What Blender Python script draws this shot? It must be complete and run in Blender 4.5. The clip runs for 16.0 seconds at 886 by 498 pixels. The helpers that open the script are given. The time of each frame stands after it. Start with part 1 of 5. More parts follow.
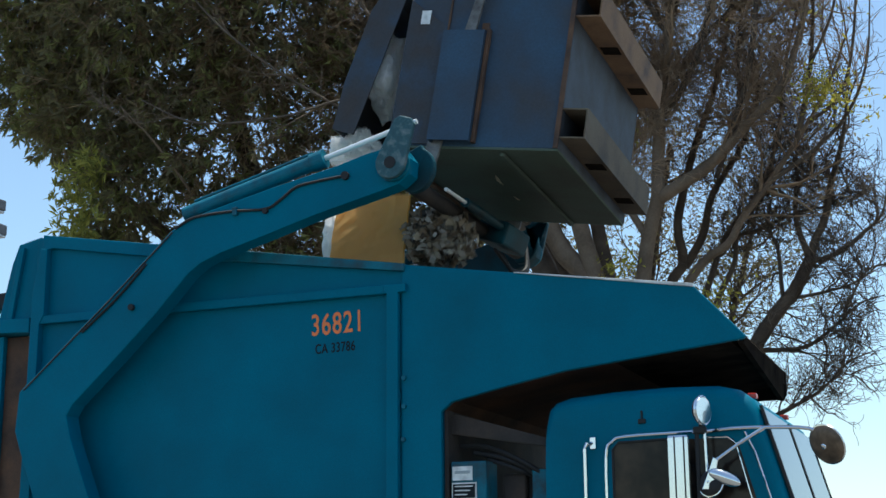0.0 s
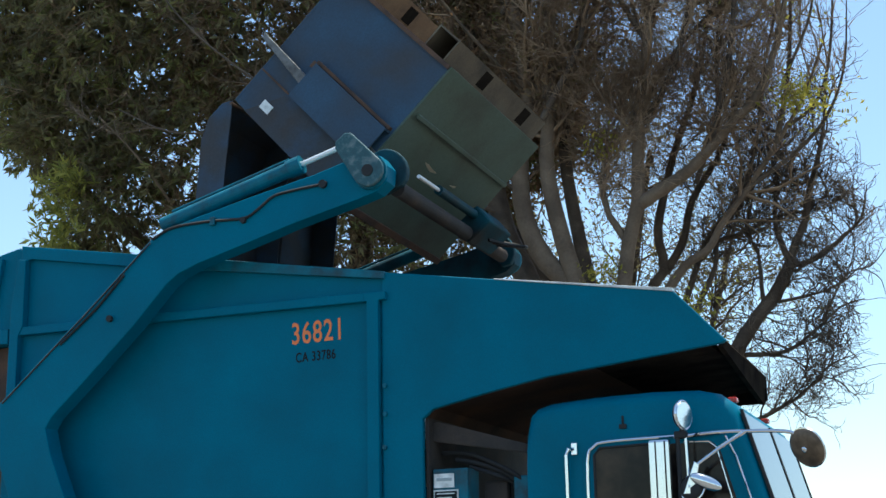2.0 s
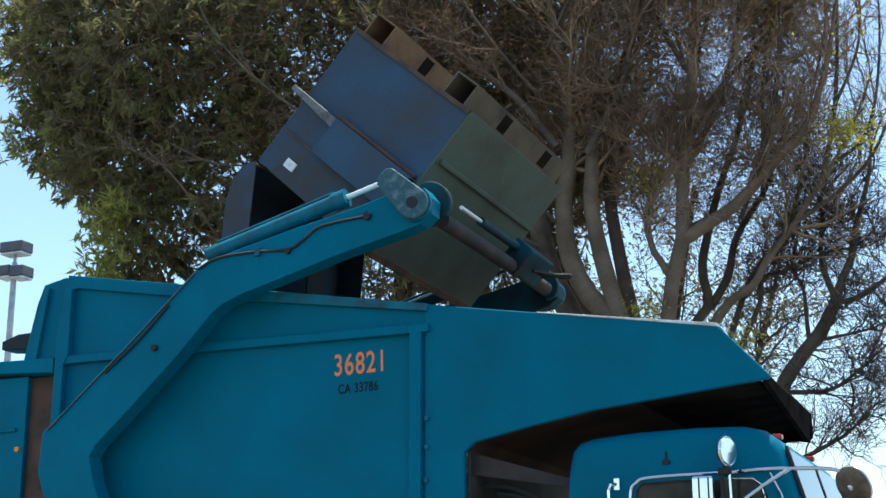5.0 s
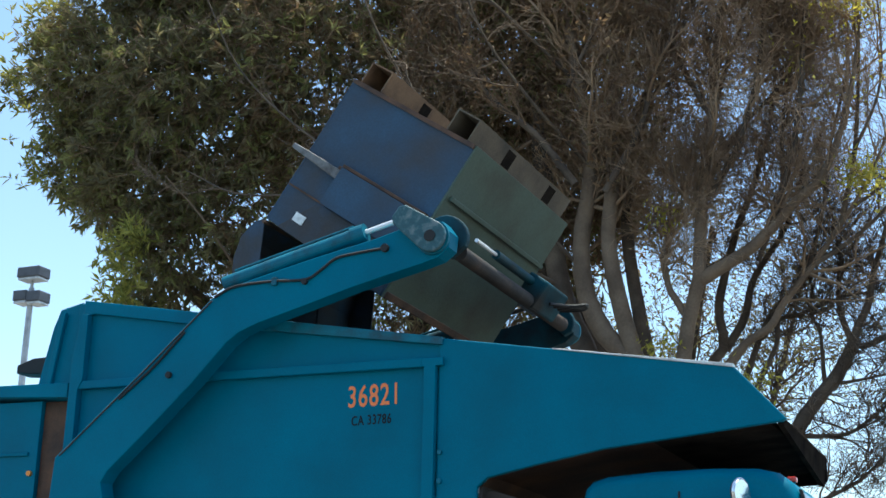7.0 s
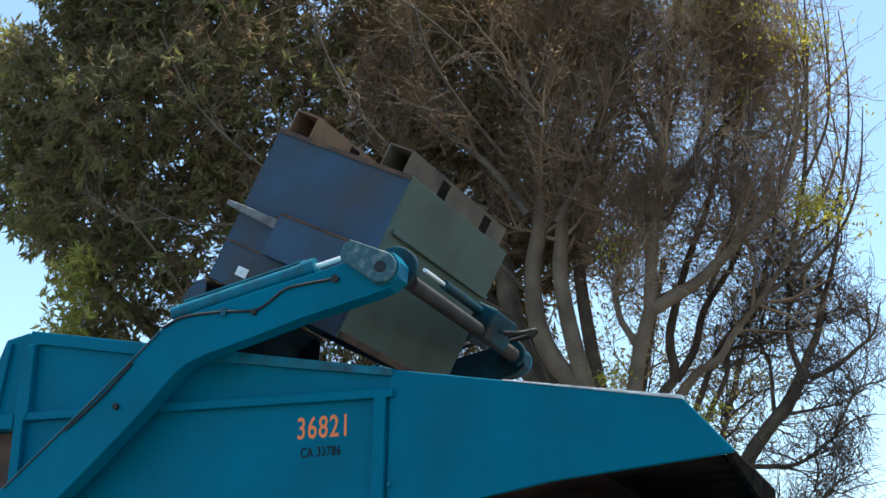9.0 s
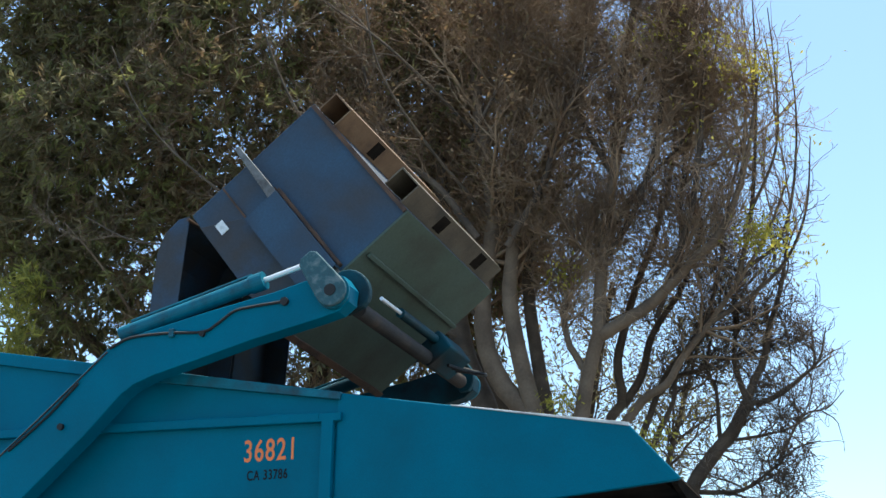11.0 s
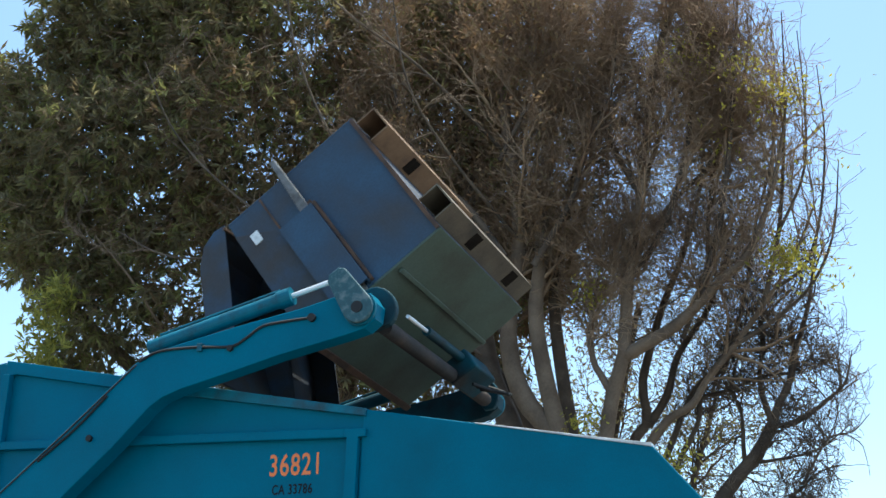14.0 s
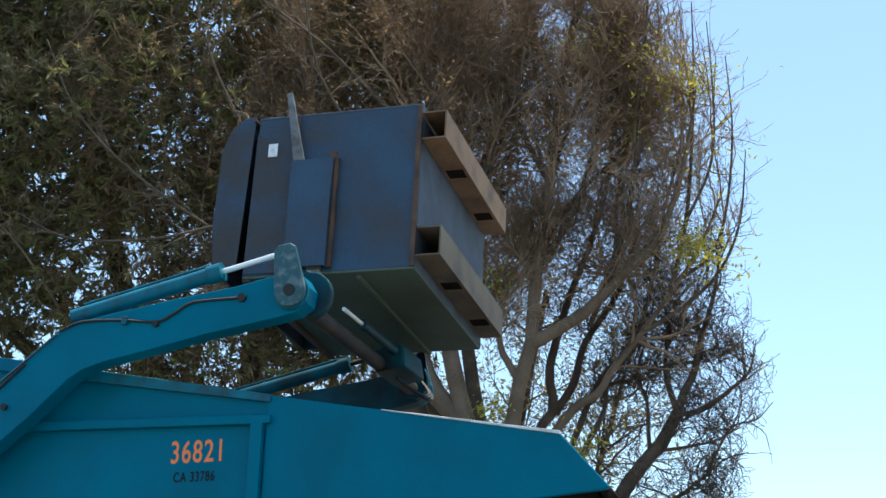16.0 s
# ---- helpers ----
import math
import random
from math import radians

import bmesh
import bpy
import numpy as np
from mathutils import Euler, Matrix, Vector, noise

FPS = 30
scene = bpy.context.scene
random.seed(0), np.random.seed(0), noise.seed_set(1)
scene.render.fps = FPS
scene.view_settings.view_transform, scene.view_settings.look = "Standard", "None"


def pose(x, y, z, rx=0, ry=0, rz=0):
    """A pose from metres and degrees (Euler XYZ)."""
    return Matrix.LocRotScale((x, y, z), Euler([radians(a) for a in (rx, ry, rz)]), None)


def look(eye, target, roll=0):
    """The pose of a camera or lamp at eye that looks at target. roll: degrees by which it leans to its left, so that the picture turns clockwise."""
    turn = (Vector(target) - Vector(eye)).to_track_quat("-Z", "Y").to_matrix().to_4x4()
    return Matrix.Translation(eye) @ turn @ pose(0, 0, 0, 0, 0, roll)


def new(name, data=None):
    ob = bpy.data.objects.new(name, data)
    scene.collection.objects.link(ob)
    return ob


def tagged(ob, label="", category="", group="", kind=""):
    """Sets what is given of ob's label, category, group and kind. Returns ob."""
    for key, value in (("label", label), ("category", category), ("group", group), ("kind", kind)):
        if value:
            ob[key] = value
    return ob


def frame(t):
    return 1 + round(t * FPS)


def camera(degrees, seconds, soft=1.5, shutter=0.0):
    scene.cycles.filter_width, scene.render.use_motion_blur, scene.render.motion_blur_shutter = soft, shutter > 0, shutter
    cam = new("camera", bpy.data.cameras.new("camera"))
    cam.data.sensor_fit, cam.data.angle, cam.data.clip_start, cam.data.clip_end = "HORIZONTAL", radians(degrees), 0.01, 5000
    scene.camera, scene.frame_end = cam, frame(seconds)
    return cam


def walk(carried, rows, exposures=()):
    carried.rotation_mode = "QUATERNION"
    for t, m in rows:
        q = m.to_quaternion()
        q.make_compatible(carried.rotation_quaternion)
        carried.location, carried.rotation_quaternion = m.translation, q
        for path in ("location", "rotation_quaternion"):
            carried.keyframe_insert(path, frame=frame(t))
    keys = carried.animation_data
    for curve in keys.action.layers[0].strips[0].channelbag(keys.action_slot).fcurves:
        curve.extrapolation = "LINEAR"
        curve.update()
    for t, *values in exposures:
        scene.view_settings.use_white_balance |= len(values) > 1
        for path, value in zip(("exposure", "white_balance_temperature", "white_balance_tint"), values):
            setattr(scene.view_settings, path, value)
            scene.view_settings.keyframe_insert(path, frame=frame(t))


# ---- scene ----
EXPOSURE = 0.52
cam = camera(34.17, 16.0, soft=1.5, shutter=0.4)
# seconds, turn, tilt and lean in degrees, and the place of the eye
VIEWS = (
    (0, 21.593, 13.284, -0.446, 4.080, -9.240, 1.606),
    (0.5, 21.318, 13.478, -1.045, 4.098, -9.232, 1.585),
    (1, 21.173, 13.250, -0.699, 4.094, -9.236, 1.608),
    (1.5, 20.959, 13.576, -0.672, 4.102, -9.246, 1.605),
    (2, 20.873, 13.620, -1.142, 4.096, -9.227, 1.596),
    (2.5, 22.065, 13.631, -0.771, 4.101, -9.235, 1.599),
    (3, 22.159, 14.216, -0.736, 4.104, -9.253, 1.614),
    (3.5, 22.300, 14.517, -0.099, 4.084, -9.248, 1.615),
    (6, 22.871, 16.113, -0.048, 4.095, -9.219, 1.565),
    (6.5, 23.160, 17.314, 1.143, 4.093, -9.226, 1.568),
    (7, 23.298, 16.427, 1.335, 4.083, -9.223, 1.569),
    (7.5, 22.715, 16.247, 1.101, 4.089, -9.213, 1.577),
    (8, 22.099, 16.778, 0.267, 4.101, -9.197, 1.575),
    (8.5, 21.914, 17.186, 0.691, 4.096, -9.209, 1.583),
    (9, 21.412, 17.603, 0.956, 4.103, -9.204, 1.590),
    (9.5, 21.209, 18.220, 0.998, 4.110, -9.191, 1.587),
    (10, 19.162, 18.109, 0.947, 4.122, -9.201, 1.592),
    (12.5, 20.297, 18.966, 2.106, 4.090, -9.286, 1.631),
    (13, 20.523, 19.104, 2.575, 4.115, -9.310, 1.629),
    (13.5, 20.379, 19.521, 2.911, 4.136, -9.314, 1.613),
    (14, 20.544, 19.084, 2.314, 4.151, -9.309, 1.597),
    (14.5, 18.718, 19.320, 1.701, 4.102, -9.241, 1.613),
    (15, 17.276, 18.429, 1.206, 4.082, -9.218, 1.623),
    (15.5, 17.056, 18.588, 1.558, 4.061, -9.206, 1.636),
    (16, 16.641, 18.720, 1.714, 4.096, -9.177, 1.624),
)
walk(cam, [(t, pose(x, y, z, 0, 0, turn) @ pose(0, 0, 0, 90 + tilt) @ pose(0, 0, 0, 0, 0, lean))
           for t, turn, tilt, lean, x, y, z in VIEWS], exposures=[(t, EXPOSURE + e, 6330, 0) for t, e in ((0, -0.06), (0.5, 0.1), (1.5, 0.18), (3.5, 0.32), (7, 0.42), (14.5, 0.5), (16, 0.45))])

# ---- sky and sun ----
SUN = Vector((0.08, 0.24, 1.3)).normalized()
world = bpy.data.worlds.new("sky")
scene.world = world
world.use_nodes = True
sky = world.node_tree.nodes.new("ShaderNodeTexSky")
sky.sky_type, sky.sun_disc = "NISHITA", False
sky.sun_elevation, sky.sun_rotation = math.asin(SUN.z), math.atan2(SUN.x, SUN.y)
sky.dust_density, sky.air_density, sky.ozone_density = 0.8, 1.0, 1.7
back = world.node_tree.nodes["Background"]
back.inputs["Strength"].default_value = 0.14
world.node_tree.links.new(sky.outputs["Color"], back.inputs["Color"])
lamp = bpy.data.lights.new("sun", "SUN")
lamp.energy, lamp.angle, lamp.color = 4.2, radians(0.5), (1.0, 0.95, 0.86)
sun = new("sun", lamp)
sun.matrix_world = look(SUN * 40, (0, 0, 0))


# ---- materials ----
def material(name, base, rough=0.6, metal=0.0, dark=None, light=None, scale=6.0, grain=60.0, bump=0.15, amount=0.5, shine=0.5):
    """Paint, bark or metal with stains at one scale and grain at another."""
    m = bpy.data.materials.new(name)
    m.use_nodes = True
    n, l = m.node_tree.nodes, m.node_tree.links
    b = n["Principled BSDF"]
    co = n.new("ShaderNodeTexCoord")
    big, small = n.new("ShaderNodeTexNoise"), n.new("ShaderNodeTexNoise")
    big.inputs["Scale"].default_value, big.inputs["Detail"].default_value = scale, 6
    small.inputs["Scale"].default_value, small.inputs["Detail"].default_value = grain, 4
    ramp = n.new("ShaderNodeValToRGB")
    dark = dark or tuple(c * 0.7 for c in base)
    light = light or tuple(min(1, c * 1.25) for c in base)
    e = ramp.color_ramp.elements
    e[0].position, e[0].color = 0.5 - amount * 0.5 + 0.05, (*dark, 1)
    e[1].position, e[1].color = 0.5 + amount * 0.5, (*light, 1)
    mid = e.new(0.5)
    mid.color = (*base, 1)
    mix = n.new("ShaderNodeMix")
    mix.data_type, mix.blend_type = "RGBA", "OVERLAY"
    mix.inputs["Factor"].default_value = 0.35
    for tex in (big, small):
        l.new(co.outputs["Object"], tex.inputs["Vector"])
    l.new(big.outputs["Fac"], ramp.inputs["Fac"])
    l.new(ramp.outputs["Color"], mix.inputs["A"])
    l.new(small.outputs["Color"], mix.inputs["B"])
    grey = n.new("ShaderNodeRGBToBW")
    l.new(small.outputs["Color"], grey.inputs["Color"])
    l.new(grey.outputs["Val"], mix.inputs["B"])
    l.new(mix.outputs["Result"], b.inputs["Base Color"])
    rr = n.new("ShaderNodeMapRange")
    rr.inputs["To Min"].default_value, rr.inputs["To Max"].default_value = max(0.02, rough - 0.12), min(1, rough + 0.12)
    l.new(big.outputs["Fac"], rr.inputs["Value"])
    l.new(rr.outputs["Result"], b.inputs["Roughness"])
    b.inputs["Metallic"].default_value = metal
    b.inputs["Specular IOR Level"].default_value = shine
    bp = n.new("ShaderNodeBump")
    bp.inputs["Strength"].default_value, bp.inputs["Distance"].default_value = bump, 0.01
    l.new(small.outputs["Fac"], bp.inputs["Height"])
    l.new(bp.outputs["Normal"], b.inputs["Normal"])
    return m


def leaf_material(name, colours, through_light=0.35):
    m = bpy.data.materials.new(name)
    m.use_nodes = True
    n, l = m.node_tree.nodes, m.node_tree.links
    b = n["Principled BSDF"]
    geo, ramp = n.new("ShaderNodeNewGeometry"), n.new("ShaderNodeValToRGB")
    e = ramp.color_ramp.elements
    while len(e) < len(colours):
        e.new(0.5)
    for i, c in enumerate(colours):
        e[i].position, e[i].color = i / max(1, len(colours) - 1), (*c, 1)
    l.new(geo.outputs["Random Per Island"], ramp.inputs["Fac"])
    l.new(ramp.outputs["Color"], b.inputs["Base Color"])
    b.inputs["Roughness"].default_value = 0.6
    b.inputs["Specular IOR Level"].default_value = 0.22
    tr, mix = n.new("ShaderNodeBsdfTranslucent"), n.new("ShaderNodeMixShader")
    l.new(ramp.outputs["Color"], tr.inputs["Color"])
    mix.inputs["Fac"].default_value = through_light
    l.new(b.outputs["BSDF"], mix.inputs[1])
    l.new(tr.outputs["BSDF"], mix.inputs[2])
    l.new(mix.outputs["Shader"], n["Material Output"].inputs["Surface"])
    return m


def plain(name, base, rough=0.5, metal=0.0, glass=0.0, glow=0.0, alpha=1.0):
    m = bpy.data.materials.new(name)
    m.use_nodes = True
    b = m.node_tree.nodes["Principled BSDF"]
    b.inputs["Base Color"].default_value = (*base, 1)
    b.inputs["Roughness"].default_value, b.inputs["Metallic"].default_value = rough, metal
    b.inputs["Transmission Weight"].default_value = glass
    b.inputs["Emission Color"].default_value, b.inputs["Emission Strength"].default_value = (*base, 1), glow
    return m


TEAL = material("teal_paint", (0.0, 0.129, 0.206), 0.5, dark=(0.0, 0.094, 0.148), light=(0.0, 0.165, 0.258), scale=1.3, grain=120, bump=0.05, amount=0.7, shine=0.13)
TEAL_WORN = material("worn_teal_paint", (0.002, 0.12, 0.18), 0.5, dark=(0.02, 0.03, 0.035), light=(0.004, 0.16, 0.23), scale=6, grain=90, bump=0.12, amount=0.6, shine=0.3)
# darker teal; on the far arm it holds the shade there
TEAL_SHADE_GRIME = material("shaded_grimy_teal_paint", (0.006, 0.045, 0.062), 0.6, dark=(0.012, 0.014, 0.015), light=(0.003, 0.085, 0.12), scale=3, grain=80, bump=0.15, amount=0.5, shine=0.2)
SCRATCH = material("scratched_paint", (0.02, 0.085, 0.105), 0.55, dark=(0.012, 0.045, 0.058), light=(0.26, 0.29, 0.29), scale=14, grain=90, bump=0.2, amount=0.75)
RUST = material("rusty_steel", (0.10, 0.055, 0.035), 0.85, dark=(0.035, 0.022, 0.018), light=(0.19, 0.095, 0.05), scale=5, grain=70, bump=0.4, amount=0.6)
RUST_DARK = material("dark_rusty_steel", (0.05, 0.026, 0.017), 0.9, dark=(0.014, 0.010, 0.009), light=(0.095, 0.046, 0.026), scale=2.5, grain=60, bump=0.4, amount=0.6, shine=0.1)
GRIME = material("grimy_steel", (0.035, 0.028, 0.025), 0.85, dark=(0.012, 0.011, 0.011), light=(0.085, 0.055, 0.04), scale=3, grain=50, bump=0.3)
# near-black without shine; holds the shade of the hopper front and the slots
SHADE_BLACK = material("shade_black_steel", (0.022, 0.018, 0.015), 0.95, dark=(0.012, 0.010, 0.010), light=(0.036, 0.028, 0.022), scale=4, grain=50, bump=0.3, shine=0.0)
BLACK = material("black_rubber", (0.012, 0.012, 0.013), 0.7, scale=8, bump=0.2)
BLUE = material("faded_blue_paint", (0.03, 0.056, 0.092), 0.7, dark=(0.04, 0.04, 0.046), light=(0.034, 0.088, 0.155), scale=1.9, grain=60, bump=0.12, amount=0.55)
BLUE_DARK = material("dull_navy_paint", (0.038, 0.043, 0.054), 0.7, dark=(0.042, 0.034, 0.032), light=(0.032, 0.07, 0.125), scale=3.5, grain=60, bump=0.15, amount=0.5)
GREEN = material("faded_green_paint", (0.07, 0.096, 0.07), 0.7, dark=(0.048, 0.05, 0.035), light=(0.085, 0.12, 0.10), scale=2.0, grain=50, bump=0.15, amount=0.6)
TUBE = material("rusted_channel", (0.20, 0.112, 0.06), 0.8, dark=(0.06, 0.038, 0.03), light=(0.26, 0.16, 0.09), scale=4, grain=60, bump=0.3, amount=0.6)
TUBE_OLIVE = material("olive_rusted_channel", (0.122, 0.09, 0.06), 0.8, dark=(0.05, 0.038, 0.028), light=(0.15, 0.13, 0.095), scale=3, grain=60, bump=0.3, amount=0.6)
WORN_STEEL = material("worn_grey_steel", (0.16, 0.155, 0.15), 0.55, 0.4, dark=(0.07, 0.06, 0.055), light=(0.26, 0.26, 0.26), scale=9, bump=0.2)
# polished metal with a whitish base that holds the rods' sun glare
POLISHED = plain("polished_rod", (0.86, 0.86, 0.86), 0.35, 0.35)
SUNLIT_STEEL = material("sunlit_worn_steel", (0.55, 0.54, 0.52), 0.42, 0.3, dark=(0.2, 0.19, 0.18), light=(0.75, 0.75, 0.75), scale=5, bump=0.2, amount=0.5)
CHROME = plain("chrome", (0.75, 0.76, 0.78), 0.12, 1.0)
WHITE = material("white_paint", (0.72, 0.73, 0.72), 0.5, scale=20, grain=150, bump=0.03)
GLASS = material("dark_window_glass", (0.02, 0.015, 0.012), 0.14, dark=(0.006, 0.005, 0.005), light=(0.055, 0.038, 0.026), scale=5, grain=9, bump=0.0, amount=0.4, shine=0.2)
SCREEN = plain("windscreen_glass", (0.02, 0.035, 0.045), 0.02)
SCREEN.node_tree.nodes["Principled BSDF"].inputs["Specular IOR Level"].default_value = 1.0
ORANGE = plain("orange_decal", (0.85, 0.22, 0.06), 0.5)
INK = plain("black_decal", (0.004, 0.008, 0.012), 0.9)
RED = plain("red_lens", (0.5, 0.03, 0.02), 0.25)
AMBER = plain("amber_lens", (0.75, 0.25, 0.03), 0.3)
BARK = material("pale_smooth_bark", (0.165, 0.110, 0.071), 0.9, dark=(0.092, 0.058, 0.036), light=(0.245, 0.168, 0.112), scale=3, grain=35, bump=0.5, amount=0.6)
BARK_DARK = material("dark_bark", (0.105, 0.072, 0.050), 0.92, dark=(0.055, 0.038, 0.026), light=(0.17, 0.122, 0.084), scale=4, grain=40, bump=0.5)
TWIG = material("twig_bark", (0.275, 0.172, 0.100), 0.88, dark=(0.13, 0.080, 0.047), light=(0.40, 0.275, 0.175), scale=1.2, grain=40, bump=0.2)
LEAF = leaf_material("glossy_green_leaves", ((0.17, 0.138, 0.08), (0.205, 0.175, 0.09), (0.24, 0.205, 0.10), (0.29, 0.24, 0.105)), 0.45)
LEAF_BROWN = leaf_material("browned_leaves", ((0.17, 0.108, 0.062), (0.21, 0.135, 0.073), (0.19, 0.148, 0.073), (0.26, 0.175, 0.09)), 0.45)
# lime and olive leaf tones hold the sunlight on the crown's outer edge
LEAF_LIME = leaf_material("sunlit_lime_leaves", ((0.22, 0.22, 0.06), (0.34, 0.32, 0.08), (0.50, 0.44, 0.10)), 0.5)
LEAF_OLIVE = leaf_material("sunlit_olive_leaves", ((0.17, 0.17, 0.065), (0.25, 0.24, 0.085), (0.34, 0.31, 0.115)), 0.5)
LEAF_DRY = leaf_material("dull_brown_leaves", ((0.20, 0.118, 0.065), (0.28, 0.165, 0.09), (0.18, 0.135, 0.065), (0.33, 0.205, 0.108)), 0.4)
LEAF_YELLOW = leaf_material("yellow_green_leaves", ((0.30, 0.27, 0.06), (0.46, 0.40, 0.07), (0.66, 0.54, 0.10)), 0.55)
BOUNCE_GROUND = material("bounce_grey_ground", (0.13, 0.127, 0.12), 0.9, scale=0.8, grain=140, bump=0.5)
# warm light coming through the board is put into its saturated colour
CARD = leaf_material("backlit_yellow_board", ((0.92, 0.56, 0.18), (0.92, 0.62, 0.26)), 0.65)
BEIGE = leaf_material("pale_cardboard", ((0.52, 0.42, 0.31), (0.60, 0.50, 0.38)), 0.4)
BAG = leaf_material("white_translucent_plastic", ((0.84, 0.83, 0.82), (0.9, 0.9, 0.9)), 0.6)
BAG_BLUE = material("blue_plastic_bag", (0.02, 0.12, 0.5), 0.35, scale=8, grain=30, bump=0.6)
LITTER_MIX = leaf_material("mixed_litter", ((0.10, 0.075, 0.055), (0.30, 0.24, 0.18), (0.62, 0.58, 0.52), (0.2, 0.14, 0.09), (0.46, 0.38, 0.28), (0.08, 0.09, 0.10)), 0.2)
PLASTIC_RED = material("red_plastic", (0.6, 0.07, 0.03), 0.5, scale=9)


# ---- mesh helpers ----
def finish(name, bm, mat, parent=None, label="", origin=None, smooth=False):
    bmesh.ops.recalc_face_normals(bm, faces=bm.faces)
    if origin is not None:
        bmesh.ops.translate(bm, vec=-Vector(origin), verts=bm.verts)
    me = bpy.data.meshes.new(name)
    bm.to_mesh(me)
    bm.free()
    me.materials.append(mat)
    if smooth:
        for p in me.polygons:
            p.use_smooth = True
        me.set_sharp_from_angle(angle=radians(38))
    ob = new(name, me)
    if parent is not None:
        ob.parent = parent
    if label:
        ob["label"] = label
    return ob


def part(name, bm, mat, parent, label="", smooth=False):
    return finish(name, bm, mat, parent, label, None, smooth)


def thing(name, label, category, m=None, group="", kind=""):
    ob = new(name)
    ob.empty_display_size = 0.2
    if m is not None:
        ob.matrix_basis = m
    return tagged(ob, label, category, group, kind)


def box(bm, x0, x1, y0, y1, z0, z1, bevel=0.0, segs=2):
    r = bmesh.ops.create_cube(bm, size=1, matrix=Matrix.LocRotScale(((x0 + x1) / 2, (y0 + y1) / 2, (z0 + z1) / 2), None, (abs(x1 - x0), abs(y1 - y0), abs(z1 - z0))))
    if bevel:
        edges = list({e for v in r["verts"] for e in v.link_edges})
        bmesh.ops.bevel(bm, geom=edges, offset=bevel, segments=segs, affect="EDGES", profile=0.5)
    return bm


def prism(bm, outline, y0, y1, bevel=0.0):
    """A plate whose outline lies in the xz plane, from y0 to y1."""
    a = [bm.verts.new((x, y0, z)) for x, z in outline]
    b = [bm.verts.new((x, y1, z)) for x, z in outline]
    faces = [bm.faces.new(a), bm.faces.new(b[::-1])]
    k = len(a)
    for i in range(k):
        faces.append(bm.faces.new((a[i], b[i], b[(i + 1) % k], a[(i + 1) % k])))
    bmesh.ops.recalc_face_normals(bm, faces=faces)
    if bevel:
        edges = list({e for f in faces[:2] for e in f.edges})
        bmesh.ops.bevel(bm, geom=edges, offset=bevel, segments=2, affect="EDGES", profile=0.5)
    return bm


def rod(bm, p, q, r, r2=None, seg=12):
    p, q = Vector(p), Vector(q)
    m = Matrix.Translation((p + q) / 2) @ (q - p).to_track_quat("Z", "Y").to_matrix().to_4x4()
    bmesh.ops.create_cone(bm, cap_ends=True, segments=seg, radius1=r, radius2=r if r2 is None else r2, depth=(q - p).length, matrix=m)
    return bm


def pipe(bm, pts, r, seg=8, joints=True):
    """A bent round bar through the points."""
    pts = [Vector(p) for p in pts]
    rings = []
    for i, p in enumerate(pts):
        d = (pts[min(i + 1, len(pts) - 1)] - pts[max(i - 1, 0)]).normalized()
        u = d.orthogonal().normalized() if i == 0 else (u - d * u.dot(d)).normalized()
        w = d.cross(u)
        rings.append([bm.verts.new(p + (u * math.cos(a) + w * math.sin(a)) * r) for a in (2 * math.pi * k / seg for k in range(seg))])
    for a, b in zip(rings, rings[1:]):
        for k in range(seg):
            bm.faces.new((a[k], a[(k + 1) % seg], b[(k + 1) % seg], b[k]))
    bm.faces.new(rings[0][::-1]), bm.faces.new(rings[-1])
    return bm


def curve_points(pts, n=6):
    """Catmull-Rom points through the given ones."""
    pts = [Vector(p) for p in pts]
    ext = [pts[0] * 2 - pts[1]] + pts + [pts[-1] * 2 - pts[-2]]
    out = []
    for i in range(1, len(ext) - 2):
        a, b, c, d = ext[i - 1:i + 3]
        for k in range(n):
            t = k / n
            out.append(0.5 * ((2 * b) + (c - a) * t + (2 * a - 5 * b + 4 * c - d) * t * t + (3 * b - a - 3 * c + d) * t ** 3))
    return out + [pts[-1]]


def text(name, body, size, m, mat, parent, stretch=1.0, label=""):
    cu = bpy.data.curves.new(name, "FONT")
    cu.body, cu.size, cu.extrude = body, size, 0.001
    cu.align_x, cu.align_y = "LEFT", "BOTTOM_BASELINE"
    cu.space_character, cu.offset = 1.12, size * 0.012
    ob = new(name, cu)
    dep = bpy.context.evaluated_depsgraph_get()
    me = bpy.data.meshes.new_from_object(ob.evaluated_get(dep))
    bpy.data.objects.remove(ob)
    me.transform(Matrix.Diagonal((stretch, 1, 1, 1)))
    me.materials.clear()
    me.materials.append(mat)
    ob = new(name, me)
    ob.matrix_basis = m
    ob.parent = parent
    if label:
        ob["label"] = label
    return ob


# ---- ground ----
# ground out of view, its grey set to throw light up at the scene
bm = bmesh.new()
bmesh.ops.create_grid(bm, x_segments=8, y_segments=8, size=900)
tagged(finish("ground", bm, BOUNCE_GROUND), "flat unseen ground, its grey set to bounce light upward", "ground", kind="structure")

# ---- the truck: x runs forward along it, y across it ----
WIDE = 2.44


def top_z(x):
    """Height of the sloping upper edge of the body and hopper."""
    return 4.385 - 0.1645 * (x + 3.0)


truck = thing("garbage_truck", "teal front-loading garbage truck with raised lift arms standing on the street", "garbage truck")


def both(name, outline, y0, y1, mat, label="", bevel=0.006):
    """The same plate on the near and on the far side of the truck."""
    obs = []
    for a, b in ((y0, y1), (WIDE - y0, WIDE - y1)):
        obs.append(part(name, prism(bmesh.new(), outline, min(a, b), max(a, b), bevel), mat, truck, label))
    return obs


